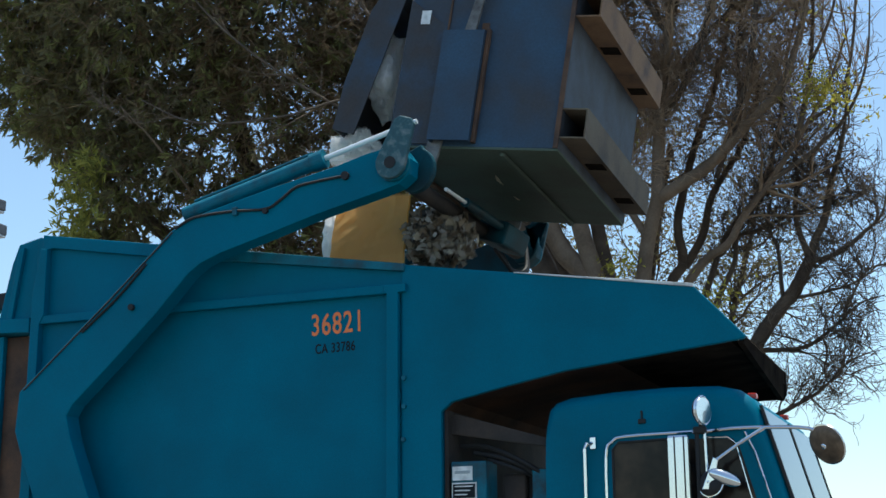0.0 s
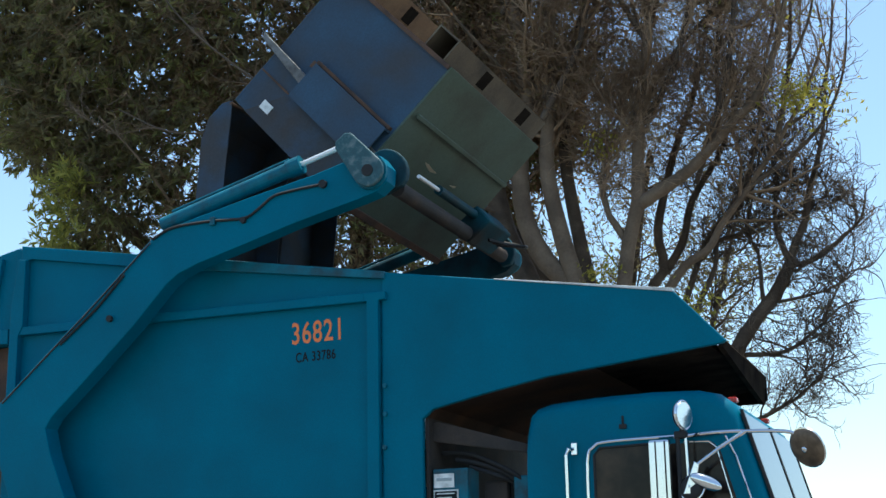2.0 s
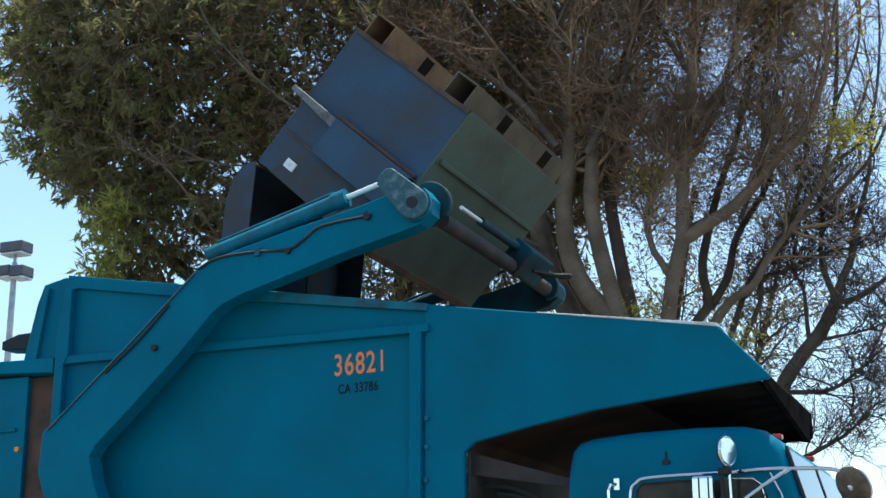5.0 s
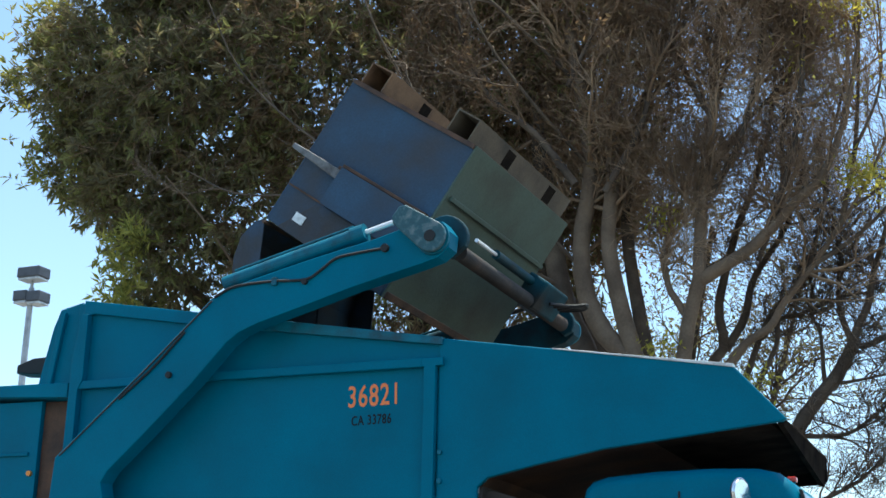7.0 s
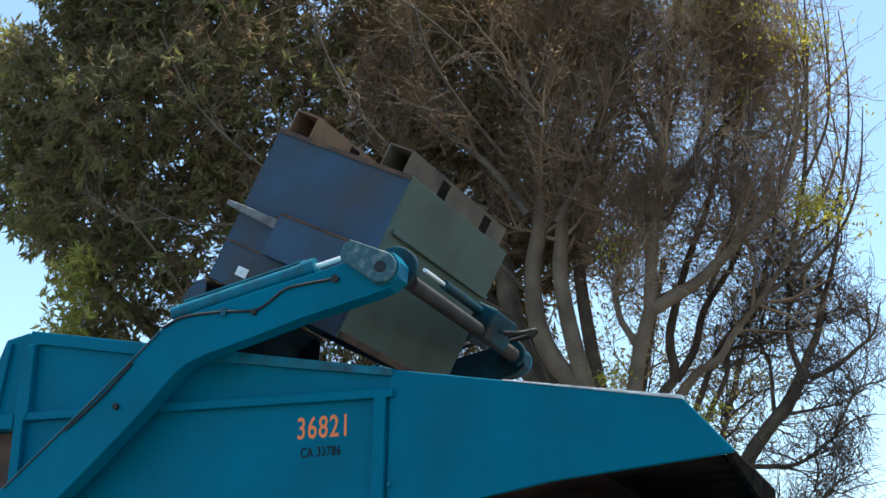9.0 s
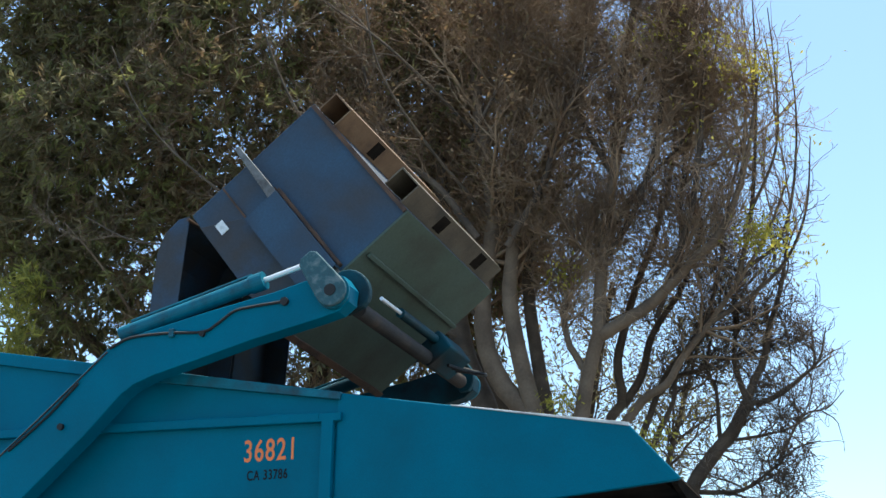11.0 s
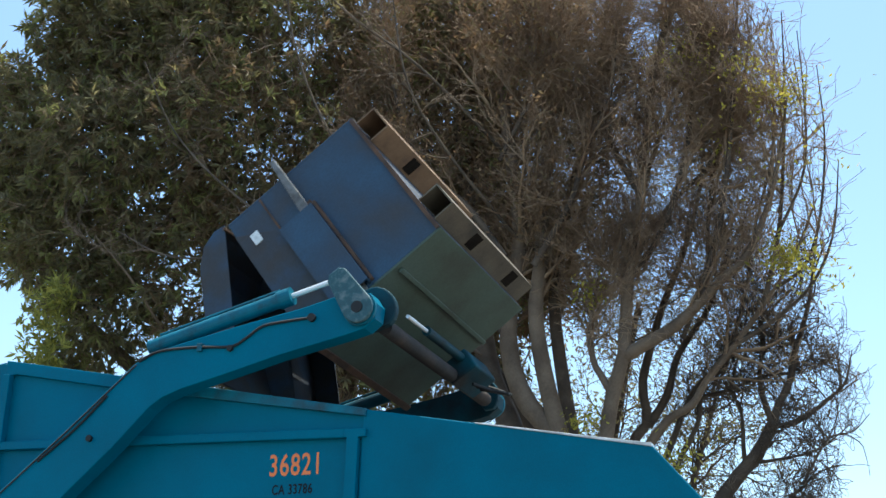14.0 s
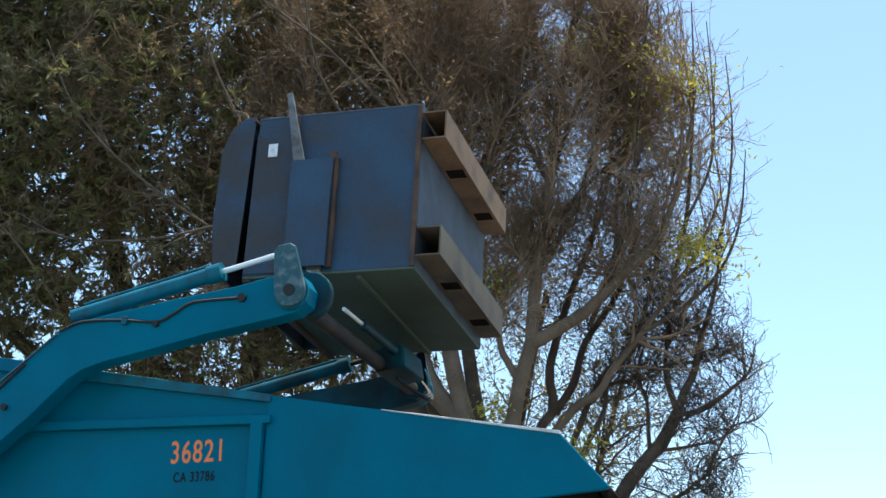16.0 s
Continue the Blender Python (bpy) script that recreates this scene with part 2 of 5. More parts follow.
def build_body():
    both("body_side", [(-3.08, 1.05), (0.10, 1.05), (0.10, top_z(0.10) - 0.02), (-3.08, top_z(-3.08) - 0.02)], 0.02, 0.07, TEAL, "teal painted steel body side")
    # sloping cap along the upper edge, in two plates
    both("top_rail", [(-3.0, top_z(-3.0)), (-1.4, top_z(-1.4)), (-1.4, top_z(-1.4) - 0.10), (-2.9, top_z(-2.9) - 0.10), (-3.0, top_z(-3.0) - 0.14)], -0.02, 0.09, TEAL)
    both("top_rail", [(-1.398, top_z(-1.4)), (0.13, top_z(0.13)), (0.13, top_z(0.13) - 0.055), (-0.7, top_z(-0.7) - 0.075), (-1.398, top_z(-1.4) - 0.09)], -0.025, 0.09, TEAL_WORN)
    both("side_rail", [(-3.06, 3.66), (-0.02, 3.66), (-0.02, 3.725), (-3.06, 3.725)], -0.035, 0.02, TEAL)
    both("post", [(0.0, 1.05), (0.09, 1.05), (0.09, 3.66), (0.145, 3.665), (0.145, 3.72), (-0.02, 3.72), (-0.02, 3.66), (0.0, 3.66)], -0.04, 0.02, TEAL)
    both("rear_post", [(-3.08, 1.05), (-2.98, 1.05), (-2.98, 3.655), (-2.94, 3.73), (-2.94, 4.26), (-3.0, 4.27), (-3.06, 3.9)], -0.045, 0.02, TEAL)
    # rear dome of the roof and the tailgate behind it
    dome = [(-3.06, 3.62), (-3.06, top_z(-3.06) - 0.01), (-3.16, 4.365), (-3.27, 4.34), (-3.33, 4.18), (-3.44, 3.68), (-3.44, 3.62)]
    part("tailgate_dome", prism(bmesh.new(), dome, 0.03, WIDE - 0.03, 0.01), TEAL, truck, "teal sloping rear end of the roof")
    both("tailgate_rib", [(-3.33, 3.68), (-3.24, 4.28), (-3.19, 4.3), (-3.28, 3.68)], -0.01, 0.03, TEAL)
    part("tailgate_ledge", prism(bmesh.new(), [(-3.085, 3.60), (-3.085, 3.72), (-4.3, 3.735), (-4.3, 3.66)], -0.03, WIDE + 0.03, 0.008), TEAL, truck)
    both("tailgate_side", [(-3.38, 1.2), (-3.38, 3.60), (-4.6, 3.60), (-4.9, 2.6), (-4.9, 1.2)], 0.05, 0.10, TEAL, "teal tailgate side")
    both("hinge_channel", [(-3.45, 1.2), (-3.09, 1.2), (-3.09, 3.60), (-3.45, 3.60)], 0.105, 0.15, RUST, "rusty recessed channel before the tailgate")
    both("tailgate_strip", [(-3.46, 3.16), (-4.55, 3.16), (-4.55, 3.19), (-3.46, 3.19)], 0.03, 0.05, TEAL)
    part("tailgate_back", prism(bmesh.new(), [(-4.9, 1.2), (-4.6, 3.6), (-4.64, 3.6), (-4.94, 1.2)], 0.05, WIDE - 0.05), TEAL, truck)
    for y in (0.045, WIDE - 0.045):
        m = part("marker_lamp", rod(bmesh.new(), (-3.43, y - 0.02, 3.02), (-3.43, y + 0.02, 3.02), 0.022), AMBER, truck, "small amber marker lamp")
    # a dark hook that stands out behind the dome
    part("tail_bracket", prism(bmesh.new(), [(-3.36, 4.02), (-3.68, 4.01), (-3.84, 3.96), (-3.84, 3.89), (-3.38, 3.86)], 0.25, 0.45, 0.01), BLACK, truck)
    part("body_roof", prism(bmesh.new(), [(-3.06, top_z(-3.06) - 0.03), (-1.0, top_z(-1.0) - 0.03), (-1.0, top_z(-1.0) - 0.08), (-3.06, top_z(-3.06) - 0.08)], 0.09, WIDE - 0.09), TEAL, truck, "teal body roof")
    part("body_floor", box(bmesh.new(), -3.08, 0.42, 0.07, WIDE - 0.07, 1.0, 1.05), GRIME, truck)
    part("packer_wall", prism(bmesh.new(), [(-1.05, 1.05), (-1.0, 1.05), (-1.0, 3.95), (-1.05, 3.95)], 0.07, WIDE - 0.07), GRIME, truck)


def build_hopper():
    side = [(0.10, 1.05), (0.40, 1.05), (0.40, 2.80), (0.48, 2.865), (0.85, 2.945), (1.30, 3.03), (2.49, 3.165), (2.52, 3.18), (2.19, top_z(2.17) + 0.005), (0.10, top_z(0.10) - 0.004)]
    part("hopper_side", prism(bmesh.new(), side, 0.0, 0.05, 0.01), TEAL, truck, "smooth teal hopper side panel")
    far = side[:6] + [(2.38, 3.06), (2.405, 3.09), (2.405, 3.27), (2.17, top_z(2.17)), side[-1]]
    # the far panel is near-black, shade inside the hopper put into its colour
    part("hopper_side", prism(bmesh.new(), far, WIDE - 0.05, WIDE, 0.01), SHADE_BLACK, truck, "near-black inner face of the far hopper side")
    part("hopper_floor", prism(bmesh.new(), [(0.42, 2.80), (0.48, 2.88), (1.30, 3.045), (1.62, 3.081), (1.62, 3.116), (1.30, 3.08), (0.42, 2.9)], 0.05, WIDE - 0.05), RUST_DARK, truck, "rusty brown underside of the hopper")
    # nose, front plate and lip carry their shade in the same near-black
    part("hopper_nose", prism(bmesh.new(), [(1.622, 3.077), (2.40, 3.166), (2.40, 3.205), (1.622, 3.116)], 0.05, WIDE - 0.05), SHADE_BLACK, truck, "near-black underside of the hopper nose")
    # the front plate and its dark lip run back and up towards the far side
    for name, mat, near, far_, lab in (("hopper_front", SHADE_BLACK, ((2.50, 3.185), (2.17, 3.535), (2.13, 3.50), (2.46, 3.17)), ((2.40, 3.27), (2.16, 3.535), (2.12, 3.50), (2.36, 3.25)), "near-black hopper front"),
                                       ("front_lip", SHADE_BLACK, ((2.50, 3.18), (2.47, 3.185), (2.45, 3.15), (2.49, 3.145)), ((2.40, 3.27), (2.36, 3.26), (2.34, 3.05), (2.385, 3.04)), "dark folded lip under the hopper front")):
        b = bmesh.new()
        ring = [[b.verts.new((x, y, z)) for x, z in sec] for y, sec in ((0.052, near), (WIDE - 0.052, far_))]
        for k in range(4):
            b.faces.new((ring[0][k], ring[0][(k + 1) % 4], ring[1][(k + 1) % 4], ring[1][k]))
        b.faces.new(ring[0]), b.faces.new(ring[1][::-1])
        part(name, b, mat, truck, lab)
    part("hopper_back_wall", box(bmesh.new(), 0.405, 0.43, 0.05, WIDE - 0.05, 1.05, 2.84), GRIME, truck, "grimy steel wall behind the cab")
    # worn rim; the sun along it is put into the pale steel colour
    edge = part("hopper_edge", prism(bmesh.new(), [(0.95, top_z(0.95) + 0.004), (1.86, top_z(1.86) + 0.017), (2.19, top_z(2.19) + 0.024), (2.19, top_z(2.19)), (0.95, top_z(0.95) - 0.004)], -0.01, 0.07, 0.003), SUNLIT_STEEL, truck, "worn hopper rim with sunlight in its bright colour")
    # seams, patches and bolts on the near panel
    for x, z in ((0.125, 3.05), (0.125, 2.85), (0.12, 2.62)):
        part("bolt", rod(bmesh.new(), (x, 0.0, z), (x, -0.022, z), 0.017, seg=8), TEAL_WORN, truck)
    # machinery between body and cab
    part("hose_guard", prism(bmesh.new(), [(0.40, 2.78), (0.47, 2.79), (1.12, 2.60), (1.12, 2.54), (0.40, 2.66)], 0.12, 0.17, 0.005), GRIME, truck)
    part("control_box", box(bmesh.new(), 0.44, 0.70, 0.07, 0.30, 1.9, 2.46, 0.012), TEAL_WORN, truck, "teal control box with two paper notices")
    part("notice", box(bmesh.new(), 0.455, 0.60, 0.062, 0.068, 2.33, 2.425), WHITE, truck, "white paper notice")
    part("notice", box(bmesh.new(), 0.45, 0.63, 0.062, 0.068, 2.20, 2.315), WHITE, truck, "framed dark notice")
    part("notice_print", box(bmesh.new(), 0.46, 0.62, 0.057, 0.061, 2.21, 2.305), INK, truck)
    for k in range(3):
        part("print_bar", box(bmesh.new(), 0.475, 0.605 - 0.02 * k, 0.053, 0.056, 2.285 - 0.028 * k, 2.293 - 0.028 * k), WHITE, truck)
    part("print_bar", box(bmesh.new(), 0.475, 0.585, 0.057, 0.061, 2.375, 2.395), plain("faint_print", (0.35, 0.4, 0.42), 0.6), truck)
    part("reservoir", box(bmesh.new(), 0.75, 0.92, 0.25, 0.75, 1.9, 2.38, 0.02), GRIME, truck)
    part("air_cleaner", rod(bmesh.new(), (0.93, 0.42, 1.6), (0.93, 0.42, 2.36), 0.1, seg=20), BLACK, truck, smooth=False)
    part("valve_block", box(bmesh.new(), 0.98, 1.10, 0.2, 0.5, 2.05, 2.40, 0.015), TEAL_WORN, truck)
    for k in range(3):
        pts = curve_points([(0.46 + 0.1 * k, 0.22, 2.58 - 0.05 * k), (0.68 + 0.1 * k, 0.2, 2.56 - 0.08 * k), (0.98, 0.2 + 0.04 * k, 2.42 - 0.04 * k), (1.1, 0.25, 2.3 - 0.07 * k)])
        part("hydraulic_hose", pipe(bmesh.new(), pts, 0.016), BLACK, truck)


def build_cab():
    side = [(1.13, 1.0), (1.13, 2.70), (1.15, 2.78), (1.20, 2.83), (1.30, 2.86), (1.60, 2.885), (2.0, 2.895), (2.30, 2.885), (2.44, 2.85), (2.53, 2.78), (2.57, 2.70), (2.78, 1.95), (2.80, 1.0)]
    bm = bmesh.new()
    prism(bm, side, 0.05, WIDE - 0.05)
    top = [e for e in bm.edges if all(v.co.z > 1.2 for v in e.verts) and abs(e.verts[0].co.y - e.verts[1].co.y) < 0.01]
    bmesh.ops.bevel(bm, geom=top, offset=0.09, segments=5, affect="EDGES", profile=0.5)
    cab = part("cab", bm, TEAL, truck, "teal rounded cab-over driver cab", smooth=True)
    d = (0.21, -0.75)
    # door seam, window and frame on both sides
    for s, y in ((-1, 0.05), (1, WIDE - 0.05)):
        def lay(depth):
            return sorted((y + s * 0.001, y + s * depth))
        door = [(1.52, 1.2), (1.52, 2.46), (1.60, 2.575), (2.45, 2.60), (2.60, 2.2), (2.66, 1.2)]
        part("door", prism(bmesh.new(), door, *lay(0.012), 0.004), TEAL, cab)
        pane = [(1.605, 2.0), (1.605, 2.49), (1.64, 2.53), (1.97, 2.54), (1.97, 2.0)]
        part("window_glass", prism(bmesh.new(), pane, *lay(0.018)), GLASS, cab, "dark side window")
        vent = [(2.10, 2.0), (2.10, 2.54), (2.39, 2.53), (2.43, 2.48), (2.56, 2.0)]
        part("vent_window", prism(bmesh.new(), vent, *lay(0.018)), GLASS, cab)
        part("window_frame", pipe(bmesh.new(), [(x, y + s * 0.018, z) for x, z in ((1.60, 2.0), (1.60, 2.49), (1.64, 2.535), (1.98, 2.545))], 0.009), BLACK, cab)
        trim = curve_points([(x, y + s * 0.02, z) for x, z in ((1.555, 1.9), (1.555, 2.44), (1.60, 2.545), (1.70, 2.575), (2.1, 2.585), (2.46, 2.592))], 4)
        part("drip_trim", pipe(bmesh.new(), trim, 0.011), CHROME, cab, "bright chrome drip moulding")
        part("grab_bar", pipe(bmesh.new(), [(1.42, y + s * 0.05, 1.7), (1.42, y + s * 0.05, 2.50), (1.435, y + s * 0.05, 2.535), (1.46, y + s * 0.01, 2.54)], 0.013), CHROME, cab, "chrome grab bar")
        part("bar_bracket", box(bmesh.new(), 1.445, 1.485, *sorted((y + s * 0.001, y + s * 0.02)), 2.5, 2.58, 0.004), CHROME, cab)
        part("roof_hook", rod(bmesh.new(), (1.80, y + s * 0.005, 2.67), (1.80, y + s * 0.005, 2.74), 0.007, seg=8), BLACK, cab)
        part("hook_foot", box(bmesh.new(), 1.775, 1.825, *sorted((y - s * 0.01, y + s * 0.015)), 2.655, 2.685, 0.004), BLACK, cab)
    # wind-screen with dark pillars on the raked front
    def front(name, y0, y1, z0, z1, out, mat, label=""):
        x = lambda z: 2.57 + (2.70 - z) * 0.28
        b = bmesh.new()
        v = [b.verts.new((x(z) + o, y, z)) for y, z, o in ((y0, z0, out), (y1, z0, out), (y1, z1, out), (y0, z1, out), (y0, z0, 0), (y1, z0, 0), (y1, z1, 0), (y0, z1, 0))]
        for f in ((0, 1, 2, 3), (7, 6, 5, 4), (0, 4, 5, 1), (1, 5, 6, 2), (2, 6, 7, 3), (3, 7, 4, 0)):
            b.faces.new([v[i] for i in f])
        part(name, b, mat, cab, label)
    front("windscreen", 0.13, 1.19, 1.95, 2.73, 0.014, SCREEN, "glossy raked windscreen pane reflecting the sky")
    front("windscreen", 1.25, WIDE - 0.13, 1.95, 2.73, 0.014, SCREEN, "glossy raked windscreen pane reflecting the sky")
    front("screen_seal", 1.19, 1.25, 1.95, 2.73, 0.02, BLACK)
    front("screen_seal", 0.095, 0.13, 1.95, 2.74, 0.02, BLACK)
    front("screen_seal", WIDE - 0.13, WIDE - 0.095, 1.95, 2.74, 0.02, BLACK)
    for y in (0.22, 1.55):
        part("marker_lamp", box(bmesh.new(), 2.47, 2.53, y - 0.035, y + 0.035, 2.80, 2.835, 0.008), RED, cab, "small red roof marker lamp")
    # mirrors carried on chrome bars by the near door
    y = -0.16
    part("mirror_arm", pipe(bmesh.new(), curve_points([(2.14, 0.03, 2.575), (2.40, -0.05, 2.585), (2.62, -0.12, 2.575), (2.90, y, 2.55), (3.0, y, 2.47)], 5), 0.012), CHROME, cab, "chrome mirror arm")
    part("mirror_strut", pipe(bmesh.new(), [(2.62, -0.12, 2.575), (2.45, y, 2.47), (2.30, y, 2.37)], 0.012), CHROME, cab)
    def dish(name, at, normal, wide, deep, mat, label, face=None, rim=None):
        """A shallow round mirror housing; its back, face and rim are parts."""
        m = Matrix.Translation(at) @ Vector(normal).to_track_quat("Z", "Y").to_matrix().to_4x4()
        bowl = bmesh.new()
        bmesh.ops.create_uvsphere(bowl, u_segments=28, v_segments=14, radius=wide, matrix=m @ Matrix.Diagonal((1, 1, deep, 1)))
        bmesh.ops.bisect_plane(bowl, geom=bowl.verts[:] + bowl.edges[:] + bowl.faces[:], plane_co=at, plane_no=normal, clear_inner=True)
        shell = part(name, bowl, mat, cab, label, smooth=True)
        glass = bmesh.new()
        bmesh.ops.create_cone(glass, cap_ends=True, segments=28, radius1=wide * 0.97, radius2=wide * 0.9, depth=0.012, matrix=m @ Matrix.Translation((0, 0, -0.006)) @ pose(0, 0, 0, 180))
        part("mirror_glass", glass, face or CHROME, shell)
        ring = [m @ Vector((wide * math.cos(g), wide * math.sin(g), 0)) for g in (2 * math.pi * k / 28 for k in range(29))]
        part("mirror_rim", pipe(bmesh.new(), ring, 0.006, 6), rim or CHROME, shell)
        boss = bmesh.new()
        bmesh.ops.create_uvsphere(boss, u_segments=12, v_segments=8, radius=wide * 0.16, matrix=m @ Matrix.Translation((0, 0, wide * deep)) @ Matrix.Diagonal((1, 1, 0.5, 1)))
        part("mirror_boss", boss, CHROME, shell)
    dish("spot_mirror", Vector((3.0, y, 2.45)), (-0.5, -0.76, -0.4), 0.125, 0.32, material("weathered_mirror_back", (0.13, 0.09, 0.06), 0.45, 0.3, dark=(0.05, 0.035, 0.025), light=(0.24, 0.17, 0.12), scale=9), "round convex mirror with a weathered brown back")
    dish("round_mirror", Vector((2.235, -0.12, 2.70)), (-0.92, 0.38, 0.0), 0.092, 0.55, BLACK, "small round mirror with a black back")
    part("mirror_stem", rod(bmesh.new(), (2.21, -0.1, 2.56), (2.225, -0.12, 2.64), 0.014), BLACK, cab)
    part("mirror_clamp", box(bmesh.new(), 2.17, 2.25, -0.13, -0.07, 2.555, 2.60, 0.008), BLACK, cab)
    part("long_mirror", box(bmesh.new(), 2.0, 2.14, -0.14, -0.07, 1.95, 2.555, 0.02), CHROME, cab, "tall chrome side mirror housing")
    for x in (2.045, 2.105):
        part("mirror_seam", box(bmesh.new(), x, x + 0.008, -0.146, -0.139, 1.97, 2.54), BLACK, cab)
    part("mirror_post", pipe(bmesh.new(), [(2.19, -0.11, 1.9), (2.19, -0.11, 2.57)], 0.014), BLACK, cab)
    part("mirror_post", pipe(bmesh.new(), [(2.25, -0.10, 1.9), (2.24, -0.10, 2.57)], 0.010), CHROME, cab)
    disc = bmesh.new()
    bmesh.ops.create_uvsphere(disc, u_segments=20, v_segments=12, radius=0.11, matrix=pose(2.36, y, 2.27) @ pose(0, 0, 0, 30, 25, 0) @ Matrix.Diagonal((1.0, 0.4, 0.42, 1)))
    part("oval_mirror", disc, CHROME, cab, "tilted oval chrome mirror", smooth=True)
    dish("door_mirror", Vector((2.27, y + 0.03, 2.24)), (-0.3, -0.9, 0.2), 0.085, 0.5, BLACK, "dark round mirror back under the arm")
    for name, pts in (("vent_trim", [(2.20, 2.545), (2.36, 2.54), (2.41, 2.50), (2.53, 2.0)]), ("pillar_trim", [(2.47, 2.57), (2.53, 2.44), (2.655, 2.0)])):
        part(name, pipe(bmesh.new(), [(px, 0.026, pz) for px, pz in pts], 0.006, 6), CHROME, cab)
    part("mirror_bracket", prism(bmesh.new(), [(2.22, 2.2), (2.30, 2.40), (2.33, 2.38), (2.29, 2.2)], y - 0.015, y + 0.015, 0.004), CHROME, cab)


def build_chassis():
    for y in (0.75, WIDE - 0.75):
        part("chassis_rail", box(bmesh.new(), -4.7, 2.5, y - 0.05, y + 0.05, 0.72, 0.99), BLACK, truck)
    part("bumper", box(bmesh.new(), 2.6, 2.85, 0.05, WIDE - 0.05, 0.5, 0.99, 0.03), BLACK, truck)
    for x in (1.75, -2.3, -3.7):
        part("axle", rod(bmesh.new(), (x, 0.3, 0.52), (x, WIDE - 0.3, 0.52), 0.08), BLACK, truck)
        for y in (0.17, WIDE - 0.17):
            w = part("tyre", rod(bmesh.new(), (x, y - 0.16, 0.52), (x, y + 0.16, 0.52), 0.52, seg=40), BLACK, truck)
            part("rim", rod(bmesh.new(), (x, y - 0.165, 0.52), (x, y + 0.165, 0.52), 0.29, seg=28), CHROME, w)


# ---- lift arms, forks and their cylinders ----
PIVOT = Vector((0.19, 0, 1.10))
JOINT = Vector((0.155, 0, 4.525))
ARM = [(-2.97, 2.78), (-2.95, 3.08), (-2.19, 3.74), (-1.66, 4.22), (-1.50, 4.30), (-1.33, 4.345), (-0.81, 4.465), (-0.30, 4.57), (-0.06, 4.635), (0.08, 4.66),
       (0.22, 4.645), (0.28, 4.56), (0.27, 4.45), (0.19, 4.385), (0.05, 4.345), (-0.48, 4.22), (-0.85, 4.115), (-1.24, 4.01), (-1.40, 3.95), (-1.50, 3.88), (-1.78, 3.585), (-2.16, 3.23), (-2.46, 2.96), (-2.51, 2.88)]
# the elbow and lower leg of the outline, in order down the rear and back up
ARM += [(-2.46, 2.70), (-2.28, 2.28), (-2.02, 1.90), (-1.7, 1.70), (0.22, 1.33), (0.40, 1.16), (0.36, 0.95), (0.19, 0.88), (0.02, 0.90), (-1.95, 1.32), (-2.42, 1.70), (-2.74, 2.22), (-2.90, 2.60)]
BASE = Vector((-1.62, 0, 4.37))
TIP = Vector((0.0, 0, 0.37))
arms, forks, barrels, rams = [], [], [], []


